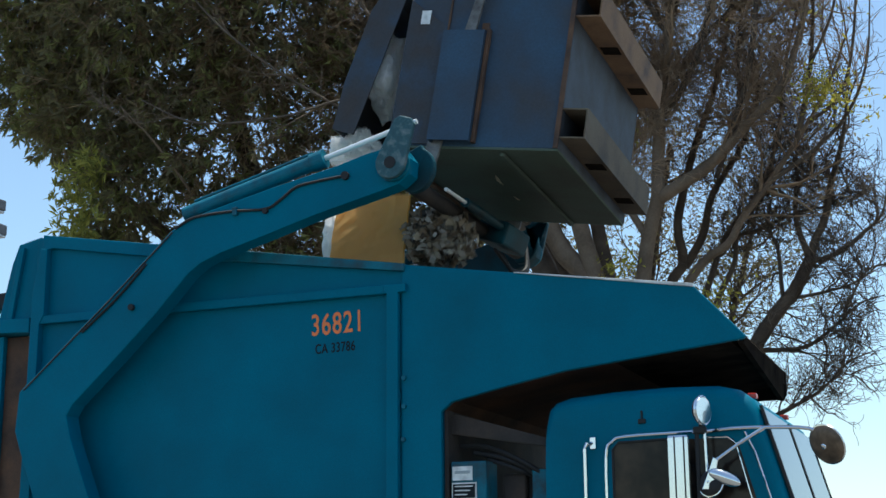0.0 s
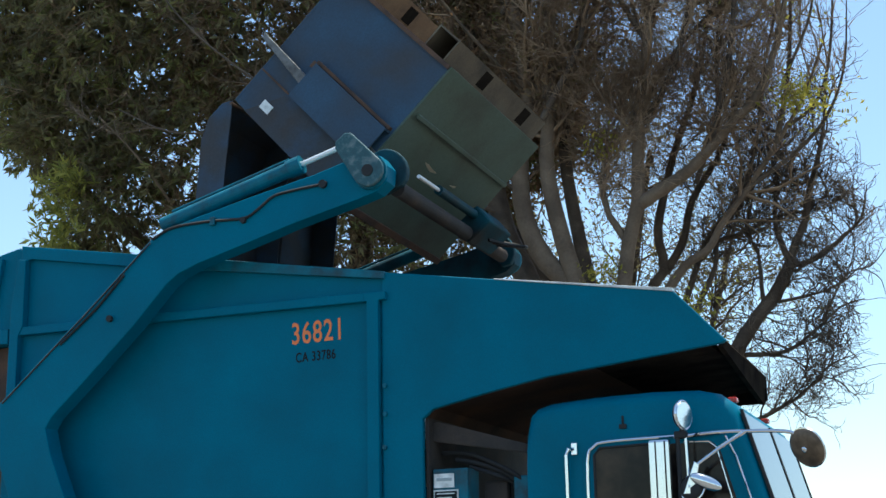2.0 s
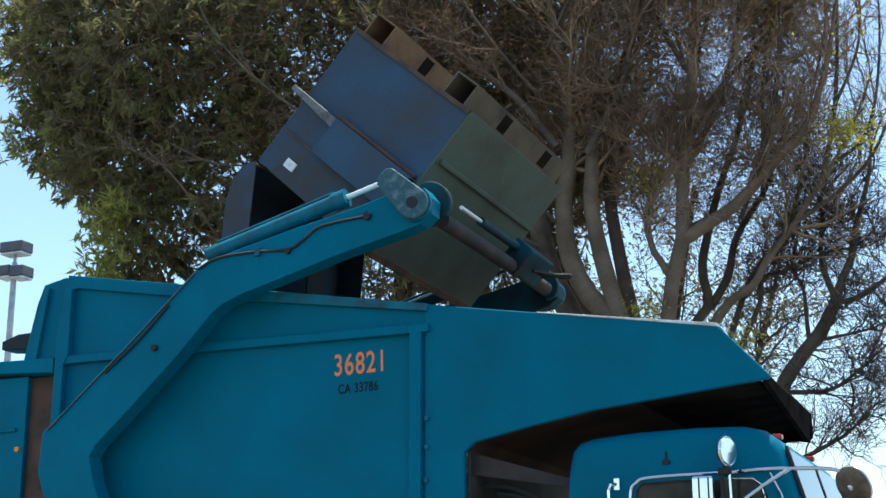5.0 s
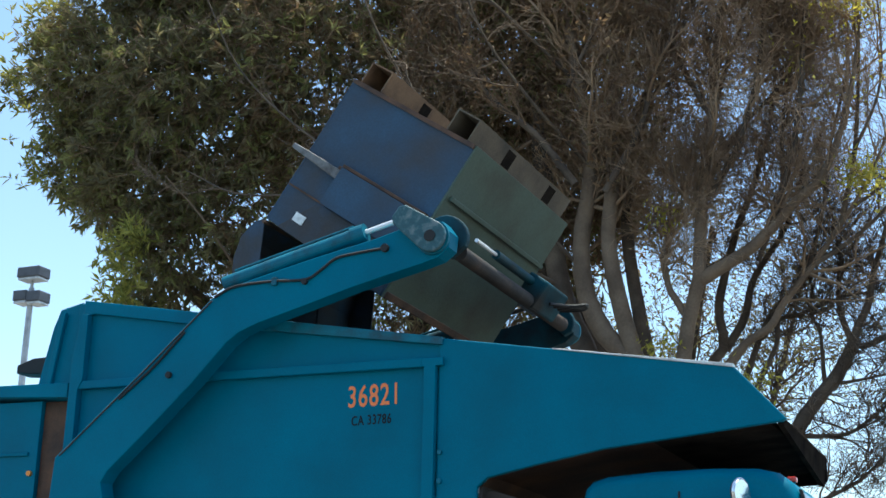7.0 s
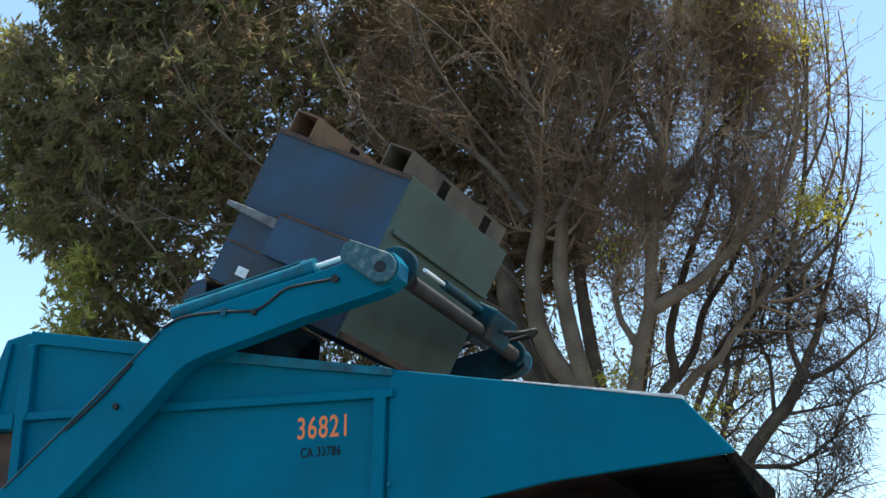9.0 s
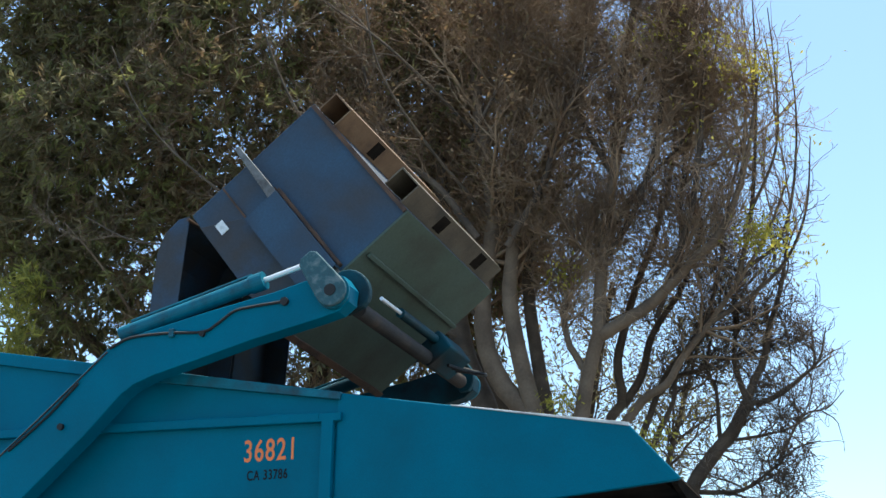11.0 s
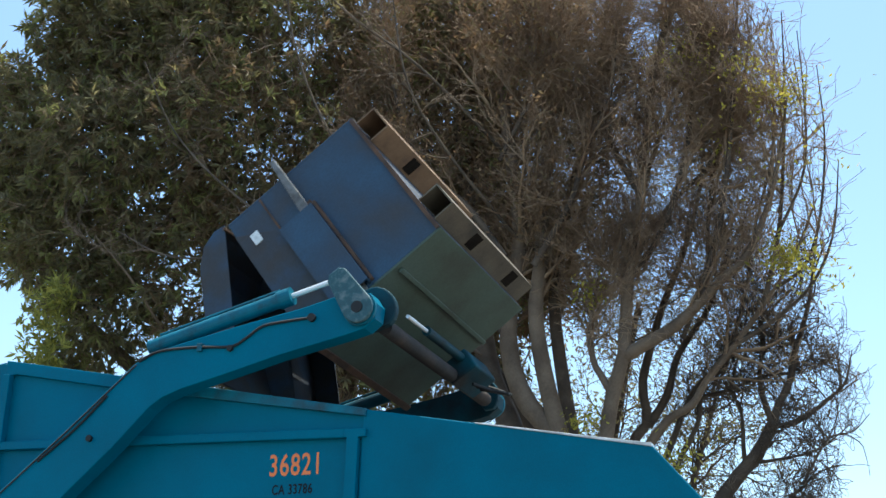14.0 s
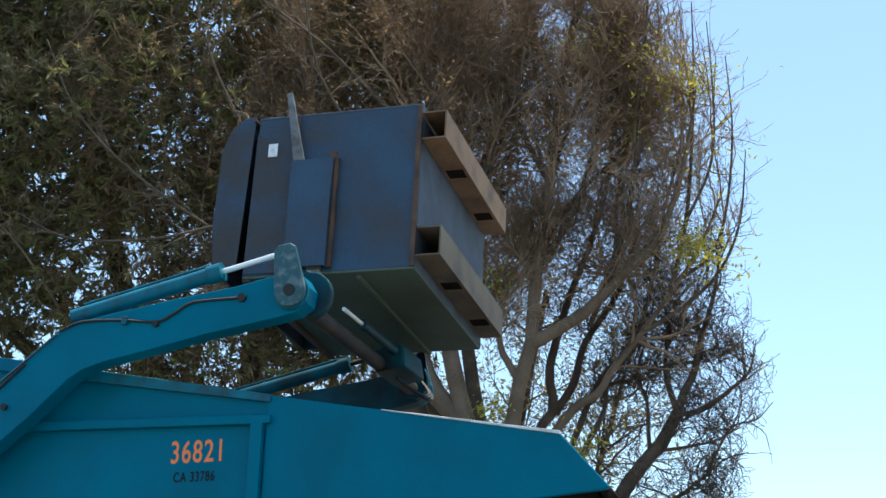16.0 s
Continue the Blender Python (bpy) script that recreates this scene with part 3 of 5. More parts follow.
def build_arm(y, s):
    """s is -1 on the near side of the truck, which shows its outer face towards -y."""
    o = Vector((PIVOT.x, y, PIVOT.z))
    y0, y1 = sorted((y, y - s * 0.16))
    # the far arm's shade is put into its darker paint
    arm = finish("lift_arm", prism(bmesh.new(), ARM, y0, y1, 0.008), TEAL if s < 0 else TEAL_SHADE_GRIME, truck, "teal bent lift arm with hydraulic hoses", o)
    arm.location = o
    out = y + s * 0.012

    def on(name, bm, mat, label=""):
        finish(name, bm, mat, arm, label, o)
    on("edge_strip", pipe(bmesh.new(), [(-2.90, out, 3.09), (-2.17, out, 3.725), (-1.64, out, 4.205)], 0.006, 6), GRIME)
    on("hydraulic_hose", pipe(bmesh.new(), curve_points([(-2.40, out, 3.50), (-2.1, out, 3.74), (-1.86, out, 3.98)], 4), 0.009, 6), BLACK)
    hose = curve_points([(-1.62, out, 4.23), (-1.45, out, 4.30), (-1.14, out, 4.315), (-0.86, out, 4.305), (-0.74, out, 4.36), (-0.62, out, 4.44), (-0.48, out, 4.465), (-0.24, out, 4.485)], 5)
    on("hydraulic_hose", pipe(bmesh.new(), hose, 0.010, 6), BLACK, "thin black hose along the arm")
    for x, z, r in ((-0.22, 4.485, 0.03), (-1.97, 3.66, 0.024), (-0.86, 4.29, 0.022)):
        on("arm_fitting", rod(bmesh.new(), (x, y + s * 0.002, z), (x, y + s * 0.028, z), r, seg=14), BLACK)
    on("hose_clip", box(bmesh.new(), -1.13, -1.09, *sorted((y + s * 0.001, y + s * 0.03)), 4.28, 4.34, 0.004), TEAL_WORN)
    on("joint_boss", rod(bmesh.new(), (JOINT.x, y + s * 0.002, JOINT.z), (JOINT.x, y + s * 0.03, JOINT.z), 0.125, seg=32), TEAL_WORN, "worn round joint boss")
    # fork bracket turning about the joint, drawn upright
    jo = Vector((JOINT.x, y, JOINT.z))
    b = bmesh.new()
    outer = [(-0.075, 0.31), (-0.04, 0.345), (0.05, 0.345), (0.085, 0.31)] + [(0.115 * math.cos(g), 0.115 * math.sin(g)) for g in (radians(10 - 20 * k) for k in range(11))]
    prism(b, [(JOINT.x + px, JOINT.z + pz) for px, pz in outer], *sorted((y + s * 0.034, y + s * 0.075)), 0.01)
    fork = finish("fork", b, SCRATCH, arm, "scratched teal fork bracket", jo)
    fork.location = jo - o

    def turn(name, bm, mat, label=""):
        finish(name, bm, mat, fork, label, jo)
    turn("joint_pin", rod(bmesh.new(), (JOINT.x, y + s * 0.07, JOINT.z), (JOINT.x, y + s * 0.082, JOINT.z), 0.043, seg=20), BLACK)
    inner = y - s * 0.18
    reach = 0.22 if s < 0 else 0.16
    plate = [(-0.05, -0.10), (-0.03, 0.14), (0.06, 0.22)] + [(reach - 0.15 + 0.15 * math.cos(g), 0.03 + 0.17 * math.sin(g)) for g in (radians(85 - 17 * k) for k in range(11))]
    turn("fork_plate", prism(bmesh.new(), [(JOINT.x + px, JOINT.z + pz) for px, pz in plate], *sorted((inner, inner - s * 0.07)), 0.012), TEAL_SHADE_GRIME, "dark teal fork heel plate")
    blade = [(-0.06, 0.1), (0.06, 0.1), (0.045, 1.2), (0.022, 1.82), (-0.022, 1.82), (-0.045, 1.2)]
    turn("fork_blade", prism(bmesh.new(), [(JOINT.x + px, JOINT.z + pz) for px, pz in blade], *sorted((inner - s * 0.325, inner - s * 0.355)), 0.006), WORN_STEEL, "worn grey fork blade through the dumpster sleeve")
    # crowd cylinder above the arm
    cy = y - s * 0.13
    # far cylinder and rod get dark colours in place of shade
    for r_, name, a, b_, rad, mat, lab, store in ((0, "cylinder", Vector((0, cy, 0)), Vector((1.17, cy, 0)), 0.058, TEAL_WORN if s < 0 else TEAL_SHADE_GRIME, "teal hydraulic cylinder", barrels), (1, "piston_rod", Vector((-0.95, cy, 0)), Vector((0.0, cy, 0)), 0.02, POLISHED if s < 0 else GRIME, "bright chrome piston rod" if s < 0 else "dark-toned piston rod", rams)):
        b = rod(bmesh.new(), a, b_, rad, seg=20)
        if name == "cylinder":
            rod(b, (1.10, cy, 0), (1.21, cy, 0), rad * 1.2, seg=20)
            rod(b, (0.1, cy + 0.0, 0.075), (1.12, cy, 0.075), 0.012, seg=8)
        ob = finish(name, b, mat, arm, lab, Vector((0, y, 0)))
        store.append((ob, o, y))
    arms.append((arm, o)), forks.append((fork, jo - o))
    return arm


def build_cross_tube():
    """The torque tube, its small cylinder and hoses between the two fork heels; they turn with the near fork."""
    fork, _ = forks[0]
    jo = Vector((JOINT.x, ARM_Y[0], JOINT.z))
    x, z = JOINT.x, JOINT.z

    def turn(name, bm, mat, label=""):
        finish(name, bm, mat, fork, label, jo)
    turn("cross_tube", rod(bmesh.new(), (x + 0.02, 0.05, z - 0.06), (x + 0.02, WIDE - 0.05, z - 0.06), 0.06, seg=24), GRIME, "grimy steel tube across the forks")
    turn("chrome_rod", rod(bmesh.new(), (x + 0.17, 0.30, z + 0.01), (x + 0.17, 0.70, z + 0.01), 0.016, seg=10), POLISHED)
    turn("latch_cylinder", rod(bmesh.new(), (x + 0.17, 0.70, z + 0.01), (x + 0.17, 1.5, z + 0.01), 0.038, seg=14), TEAL_SHADE_GRIME, "slim dark teal cylinder along the cross tube")
    turn("latch_block", box(bmesh.new(), x - 0.02, x + 0.24, 1.5, 2.05, z - 0.13, z + 0.06, 0.02), TEAL_SHADE_GRIME)
    for k in range(3):
        pts = curve_points([(x + 0.1, 1.7 + 0.1 * k, z - 0.16), (x + 0.2 + 0.03 * k, 1.95, z - 0.26 - 0.03 * k), (x + 0.22, 2.2 + 0.03 * k, z - 0.2), (x + 0.1, 2.35, z + 0.02)], 5)
        turn("loose_hose", pipe(bmesh.new(), pts, 0.015, 6), BLACK)


ARM_Y = (-0.28, WIDE + 0.28)
build_body(), build_hopper(), build_cab(), build_chassis()
for yy, ss in zip(ARM_Y, (-1, 1)):
    build_arm(yy, ss)
build_cross_tube()
text("fleet_number", "36821", 0.222, pose(-0.622, -0.003 + 0.02, 3.405, 90, -1.5, 0), ORANGE, truck, 0.70, "orange fleet number lettering")
text("permit_number", "CA 33786", 0.10, pose(-0.585, 0.017, 3.27, 90, -1.5, 0), INK, truck, 0.70, "small dark permit lettering")

# ---- the waste container, drawn upright: x to its front, z up, y across ----
HALF = 0.94
dumpster = thing("dumpster", "faded blue and green steel dumpster with rusty base channels", "dumpster")


def build_dumpster():
    a0, a1, h = -0.655, 0.645, 1.345
    for s in (-1, 1):
        y0, y1 = sorted((s * HALF, s * (HALF - 0.02)))
        wall = part("side_wall", prism(bmesh.new(), [(a0, 0), (a1, 0), (a1, h - 0.02), (a0, h)], y0, y1, 0.004), BLUE, dumpster, "faded blue steel side wall")
        yo = sorted((s * HALF, s * (HALF + 0.012)))
        part("upper_panel", prism(bmesh.new(), [(a0 + 0.01, 1.0), (0.30, 1.0), (0.33, 1.05), (0.52, 1.33), (a0 + 0.01, 1.34)], *yo, 0.004), BLUE_DARK, wall, "dull navy upper panel")
        b = bmesh.new()
        p, q = s * (HALF + 0.001), s * (HALF + 0.085)
        prism(b, [(p, 0.665), (q, 0.665), (q, 0.995), (p, 0.995), (p, 0.98), (q - s * 0.012, 0.98), (q - s * 0.012, 0.68), (p, 0.68)], a0 + 0.02, 0.235)
        for v in b.verts:
            v.co.x, v.co.y = v.co.y, v.co.x
        part("fork_sleeve", b, BLUE, wall, "blue steel fork sleeve")
        part("rust_strip", box(bmesh.new(), a0 + 0.02, 0.26, *sorted((s * (HALF + 0.004), s * (HALF + 0.05))), 0.635, 0.662, 0.004), RUST, wall, "rusty sleeve edge")
        part("corner_angle", box(bmesh.new(), a0, a1, *sorted((s * (HALF + 0.002), s * (HALF + 0.018))), -0.0, 0.035), RUST, wall)
        part("stiffener", box(bmesh.new(), 0.24, a1, *yo, 0.985, 1.0), RUST, wall)
        part("chip", box(bmesh.new(), 0.26, 0.32, *yo, 0.66, 0.72, 0.004), RUST, wall)
    part("sticker", box(bmesh.new(), 0.315, 0.425, -HALF - 0.02, -HALF - 0.013, 1.15, 1.225), WHITE, dumpster, "small white sticker")
    rear = part("truck_side_wall", box(bmesh.new(), a0 - 0.02, a0, -HALF, HALF, 0.0, h, 0.004), GREEN, dumpster, "faded green steel wall facing the truck")
    part("wall_rib", box(bmesh.new(), a0 - 0.05, a0 - 0.021, -HALF + 0.05, HALF - 0.02, 0.42, 0.46, 0.008), GREEN, rear)
    part("wall_rib", box(bmesh.new(), a0 - 0.045, a0 - 0.021, -HALF, HALF, h - 0.06, h, 0.008), RUST, rear)
    front = part("front_wall", box(bmesh.new(), a1, a1 + 0.02, -HALF, HALF, 0.0, h - 0.02, 0.004), BLUE, dumpster)
    part("base_plate", box(bmesh.new(), a0, a1, -HALF, HALF, 0.0, 0.02), material("bare_pale_steel", (0.055, 0.065, 0.085), 0.7, dark=(0.035, 0.036, 0.042), light=(0.085, 0.10, 0.13), scale=4), dumpster, "pale worn bottom plate")
    for c in (-0.46, 0.48):
        b = bmesh.new()
        w, t = 0.115, 0.012
        prism(b, [(c - w, -0.002), (c - w, -0.19), (c + w, -0.19), (c + w, -0.002), (c + w - t, -0.002), (c + w - t, -0.19 + t), (c - w + t, -0.19 + t), (c - w + t, -0.002)], -HALF, HALF)
        ch = part("base_channel", b, TUBE if c > 0 else TUBE_OLIVE, dumpster, "rusty open-ended base channel")
        # thin dark plates stand for the shade inside the open slots
        for yy in (-0.30, 0.55):
            part("drain_hole", box(bmesh.new(), c - w - 0.003, c - w + 0.004, yy - 0.072, yy + 0.072, -0.165, -0.025), SHADE_BLACK, ch, "dark square slot")
            part("drain_hole", box(bmesh.new(), c + w - 0.004, c + w + 0.003, yy - 0.072, yy + 0.072, -0.165, -0.025), SHADE_BLACK, ch, "dark square slot")
    # two plastic lids hinged on the front wall
    lids = []
    for y0, y1 in ((-HALF, -0.015), (0.015, HALF)):
        b = bmesh.new()
        hood = [(0.03, 0.0), (0.01, 0.09), (-0.10, 0.20), (-0.28, 0.25), (-0.9, 0.24), (-1.27, 0.19)]
        crest = [(x, z - 0.02) for x, z in hood[1:]][::-1]
        prism(b, hood + crest, y0, y1)
        for ye in (y0, y1 - 0.012):
            prism(b, [(-1.27, 0.0)] + [(x - 0.002, z - 0.004) for x, z in hood[::-1]], ye - 0.001, ye + 0.011)
        for k in range(2):
            yy = y0 + (y1 - y0) * (k + 0.5) / 2
            box(b, -1.15, -0.35, yy - 0.05, yy + 0.05, 0.235, 0.265, 0.01)
        lid = part("lid", b, BLUE_DARK, dumpster, "dull navy domed lid hanging open")
        lids.append(lid)
    part("hinge_rod", rod(bmesh.new(), (a1, -HALF - 0.03, 1.36), (a1, HALF + 0.03, 1.36), 0.014, seg=8), RUST, dumpster)
    return lids


lids = build_dumpster()


# ---- trees ----
def tubes_mesh(name, groups, mat, parent, label="", sides=5):
    """One mesh of tapered round limbs; each group is an array of lines and one of radii."""
    verts, faces, base = [], [], 0
    for pts, radii in groups:
        n, k = pts.shape[0], pts.shape[1]
        d = np.gradient(pts, axis=1)
        d /= np.linalg.norm(d, axis=2, keepdims=True) + 1e-9
        u = np.cross(d[:, 0], (0.3, 0.8, 0.5))
        ring = []
        turn = np.arange(sides) * 2 * math.pi / sides
        for i in range(k):
            u = u - d[:, i] * (u * d[:, i]).sum(1, keepdims=True)
            u = u / (np.linalg.norm(u, axis=1, keepdims=True) + 1e-9)
            w = np.cross(d[:, i], u)
            ring.append(pts[:, i, None] + (u[:, None] * np.cos(turn)[None, :, None] + w[:, None] * np.sin(turn)[None, :, None]) * radii[:, i, None, None])
        verts.append(np.stack(ring, 1).reshape(-1, 3))
        a = base + (np.arange(n)[:, None, None] * k + np.arange(k - 1)[None, :, None]) * sides
        j = np.arange(sides)[None, None, :]
        b = (j + 1) % sides
        faces.append(np.stack([a + j, a + b, a + b + sides, a + j + sides], -1).reshape(-1, 4))
        base += n * k * sides
    return array_mesh(name, np.concatenate(verts), np.concatenate(faces), mat, parent, label, True)


def array_mesh(name, v, f, mat, parent, label, smooth):
    me = bpy.data.meshes.new(name)
    k = f.shape[1]
    me.vertices.add(len(v)), me.loops.add(f.size), me.polygons.add(len(f))
    me.vertices.foreach_set("co", v.ravel())
    me.loops.foreach_set("vertex_index", f.ravel())
    me.polygons.foreach_set("loop_start", np.arange(0, f.size, k))
    me.polygons.foreach_set("loop_total", np.full(len(f), k))
    me.polygons.foreach_set("use_smooth", np.full(len(f), smooth))
    me.update(calc_edges=True)
    me.materials.append(mat)
    ob = new(name, me)
    ob.parent = parent
    if label:
        ob["label"] = label
    return ob


def leaves_mesh(name, at, along, size, mat, parent, label="", width=0.26):
    """Folded, pointed leaves at the places, each along its own direction."""
    n = len(at)
    rng = np.random.default_rng(n)
    along = along / (np.linalg.norm(along, axis=1, keepdims=True) + 1e-9)
    side = np.cross(along, rng.normal(size=(n, 3)))
    side /= np.linalg.norm(side, axis=1, keepdims=True) + 1e-9
    up = np.cross(along, side)
    s = size[:, None]
    v = np.stack([at, at + along * s * 0.45 + side * s * width * 0.5 + up * s * 0.05, at + along * s + up * s * -0.08, at + along * s * 0.45 - side * s * width * 0.5 + up * s * 0.05], 1).reshape(-1, 3)
    i = np.arange(n)[:, None] * 4
    f = np.concatenate([i + (0, 1, 2), i + (0, 2, 3)], 1).reshape(-1, 3)
    return array_mesh(name, v, f, mat, parent, label, False)


def limb(guide, r0, r1):
    """A smooth tapering limb of forty points through the guide."""
    pts = np.array([tuple(v) for v in curve_points(guide, 6)])
    run = np.concatenate([[0], np.cumsum(np.linalg.norm(np.diff(pts, axis=0), axis=1))])
    at = np.linspace(0, run[-1], 40)
    return np.stack([np.interp(at, run, pts[:, k]) for k in range(3)], 1), np.linspace(r0, r1, 40)


def bundle(limbs):
    return np.stack([p for p, _ in limbs]), np.stack([r for _, r in limbs])


def crown_edge(z):
    """How far out along x the twigs of the two bare trees reach at a height."""
    return np.interp(z, (3.0, 4.2, 5.1, 5.8, 7.0, 9.0, 10.2, 11.2, 13.0), (2.9, 3.05, 2.95, 3.2, 3.2, 3.22, 3.0, 2.65, 1.9))


def offshoots(rng, group, count, length, spread, lift, bend, r, steps, low=0.2, origin=None, thin=1.6):
    """Crooked side shoots, some from each line of the group, drifting upward by lift."""
    pts, radii = group
    idx = np.repeat(np.arange(len(pts)), count)
    i = np.minimum(pts.shape[1] - 2, (rng.uniform(low, 1.0, len(idx)) * (pts.shape[1] - 1)).astype(int))
    p, d = pts[idx, i], pts[idx, i + 1] - pts[idx, i]
    d = d / (np.linalg.norm(d, axis=1, keepdims=True) + 1e-9) + rng.normal(size=d.shape) * spread
    step = (length * rng.uniform(0.45, 1.35, len(idx)) / steps)[:, None]
    line = [p]
    for _ in range(steps):
        d = d / (np.linalg.norm(d, axis=1, keepdims=True) + 1e-9) + rng.normal(size=d.shape) * bend + (0, 0, lift)
        line.append(line[-1] + d / np.linalg.norm(d, axis=1, keepdims=True) * step)
    line = np.stack(line, 1)
    rr = np.minimum(r, radii[idx, i] * 0.7) * rng.uniform(0.7, 1.2, len(idx))
    rad = np.maximum(0.0032, rr[:, None] * np.linspace(1, 0.3, steps + 1)[None])
    if origin is not None:
        tip = line[:, -1] + origin
        room = crown_edge(tip[:, 2]) + 0.1 * rng.normal(size=len(tip)) - tip[:, 0]
        keep = (room > 0) & (rng.uniform(size=len(tip)) < np.clip(room / thin, 0.3, 1.0))
        line, rad = line[keep], rad[keep]
    return line, rad


def clouds(rng, rows, o):
    """Loose, holed clouds of leaf places: x, y, z, two radii and a count each."""
    out = []
    for cx, cy, cz, rx, rz, n in rows:
        q = rng.normal(size=(n, 3)) * (rx, 0.5, rz) * 0.62
        q = q[np.array([noise.noise(Vector(p) * 1.9 + Vector((cx, cz, 0))) > -0.12 for p in q])]
        out.append(q + np.array((cx, cy, cz)) - o)
    return np.concatenate(out)


def bare_tree():
    """Many pale trunks that part low down, twiggy brown crown, some yellow leaves."""
    rng = np.random.default_rng(11)
    tree = thing("twiggy_tree", "large multi-stemmed tree with pale bark and dense bare brown twigs", "tree", pose(-0.2, 7.2, 0))
    o = np.array((-0.2, 7.2, 0.0))

    def L(pts, r0, r1, y=7.0):
        return limb([(x - o[0], y - o[1], z) for x, z in pts], r0, r1)
    trunks = [
        L([(-0.2, 0.0), (-0.15, 3.0), (-0.32, 4.9), (-0.48, 5.2), (-0.81, 5.57), (-1.02, 6.1), (-1.06, 6.7), (-0.99, 7.1), (-0.93, 7.72), (-1.04, 8.57), (-1.19, 9.62), (-1.15, 10.8)], 0.19, 0.06),
        L([(-0.15, 0.0), (-0.1, 3.0), (-0.3, 4.8), (-0.38, 5.15), (-0.58, 5.93), (-0.7, 6.68), (-0.64, 7.4), (-0.62, 8.38), (-0.53, 9.39), (-0.45, 10.6)], 0.17, 0.05, 6.95),
        L([(0.0, 0.0), (0.0, 3.0), (0.10, 4.6), (0.17, 5.08), (0.26, 5.64), (0.39, 6.1), (0.41, 6.52), (0.48, 7.32), (0.59, 7.98), (0.65, 8.57), (0.71, 9.16), (0.83, 9.94), (1.05, 10.8)], 0.145, 0.035),
    ]
    limbs = [
        L([(0.37, 6.06), (0.64, 6.21), (1.0, 6.41), (1.3, 6.68), (1.6, 6.98), (1.81, 7.15), (2.04, 7.57), (2.26, 8.28), (2.42, 9.22)], 0.085, 0.010),
        L([(0.2, 4.4), (0.61, 5.11), (0.86, 5.4), (1.12, 5.55), (1.27, 5.8), (1.48, 6.06), (1.68, 6.3), (2.03, 6.78), (2.38, 7.33), (2.67, 8.03)], 0.07, 0.010, 7.4),
        L([(0.26, 5.6), (0.12, 5.85), (0.02, 6.05), (-0.02, 6.5), (0.1, 7.2)], 0.05, 0.012),
        L([(-0.3, 0.0), (-0.2, 3.0), (-0.26, 4.8), (-0.36, 5.25), (-0.5, 6.0), (-0.61, 6.83), (-0.59, 7.56), (-0.38, 8.55), (-0.02, 9.72), (0.2, 10.8)], 0.14, 0.04, 7.5),
        L([(-0.5, 0.0), (-0.7, 3.5), (-1.08, 5.22), (-1.38, 5.94), (-1.54, 6.68), (-1.66, 7.6), (-1.82, 8.64), (-1.96, 9.89), (-2.11, 11.2)], 0.24, 0.06, 7.4),
        L([(-0.3, 3.0), (-0.9, 5.2), (-1.9, 6.6), (-3.2, 7.8), (-4.6, 8.9)], 0.17, 0.04, 8.0),
        L([(1.25, 6.62), (1.55, 7.6), (1.7, 8.6), (1.8, 9.8), (1.9, 11.2)], 0.045, 0.008),
        L([(2.0, 6.74), (2.2, 7.6), (2.3, 8.6), (2.35, 9.6), (2.35, 10.6)], 0.035, 0.007, 7.4),
        L([(1.66, 6.26), (2.2, 6.6), (2.6, 7.0), (2.85, 7.6), (2.95, 8.5)], 0.032, 0.006, 7.4),
        L([(0.44, 7.0), (0.85, 7.6), (1.15, 8.5), (1.3, 9.6), (1.45, 11.0)], 0.045, 0.008),
        L([(0.6, 8.1), (0.2, 9.0), (0.1, 10.0), (0.2, 11.2)], 0.04, 0.008),
        L([(-1.0, 7.3), (-1.5, 8.0), (-2.2, 8.7), (-2.6, 9.8), (-2.8, 11)], 0.05, 0.012, 6.6),
        L([(-0.66, 7.2), (-0.2, 8.0), (0.0, 8.7), (0.3, 9.4), (0.4, 10.6)], 0.045, 0.010, 6.7),
        L([(-1.1, 8.6), (-0.75, 9.3), (-0.45, 9.8), (-0.3, 10.8)], 0.03, 0.008, 6.6),
        L([(-1.6, 7.5), (-2.5, 8.0), (-3.2, 8.9), (-3.5, 10.2)], 0.06, 0.012, 6.9),
        L([(0.5, 7.4), (0.9, 8.0), (1.4, 8.5), (1.75, 9.2), (2.0, 10.2)], 0.035, 0.007, 7.2),
        L([(1.0, 6.4), (1.3, 7.2), (1.35, 8.0), (1.5, 9.0), (1.5, 10.4)], 0.035, 0.007, 7.5),
        L([(1.5, 6.1), (1.75, 6.9), (1.9, 7.8), (2.15, 8.8), (2.2, 10.0)], 0.03, 0.007, 7.6),
        L([(2.1, 6.9), (2.5, 7.2), (2.7, 7.8), (2.8, 8.8), (2.75, 9.8)], 0.025, 0.006, 7.4),
        L([(0.62, 8.4), (0.9, 9.2), (1.2, 9.8), (1.6, 10.8)], 0.03, 0.007, 7.2),
        L([(2.2, 7.5), (2.55, 8.3), (2.6, 9.2), (2.55, 10.2)], 0.022, 0.006, 7.2),
    ]
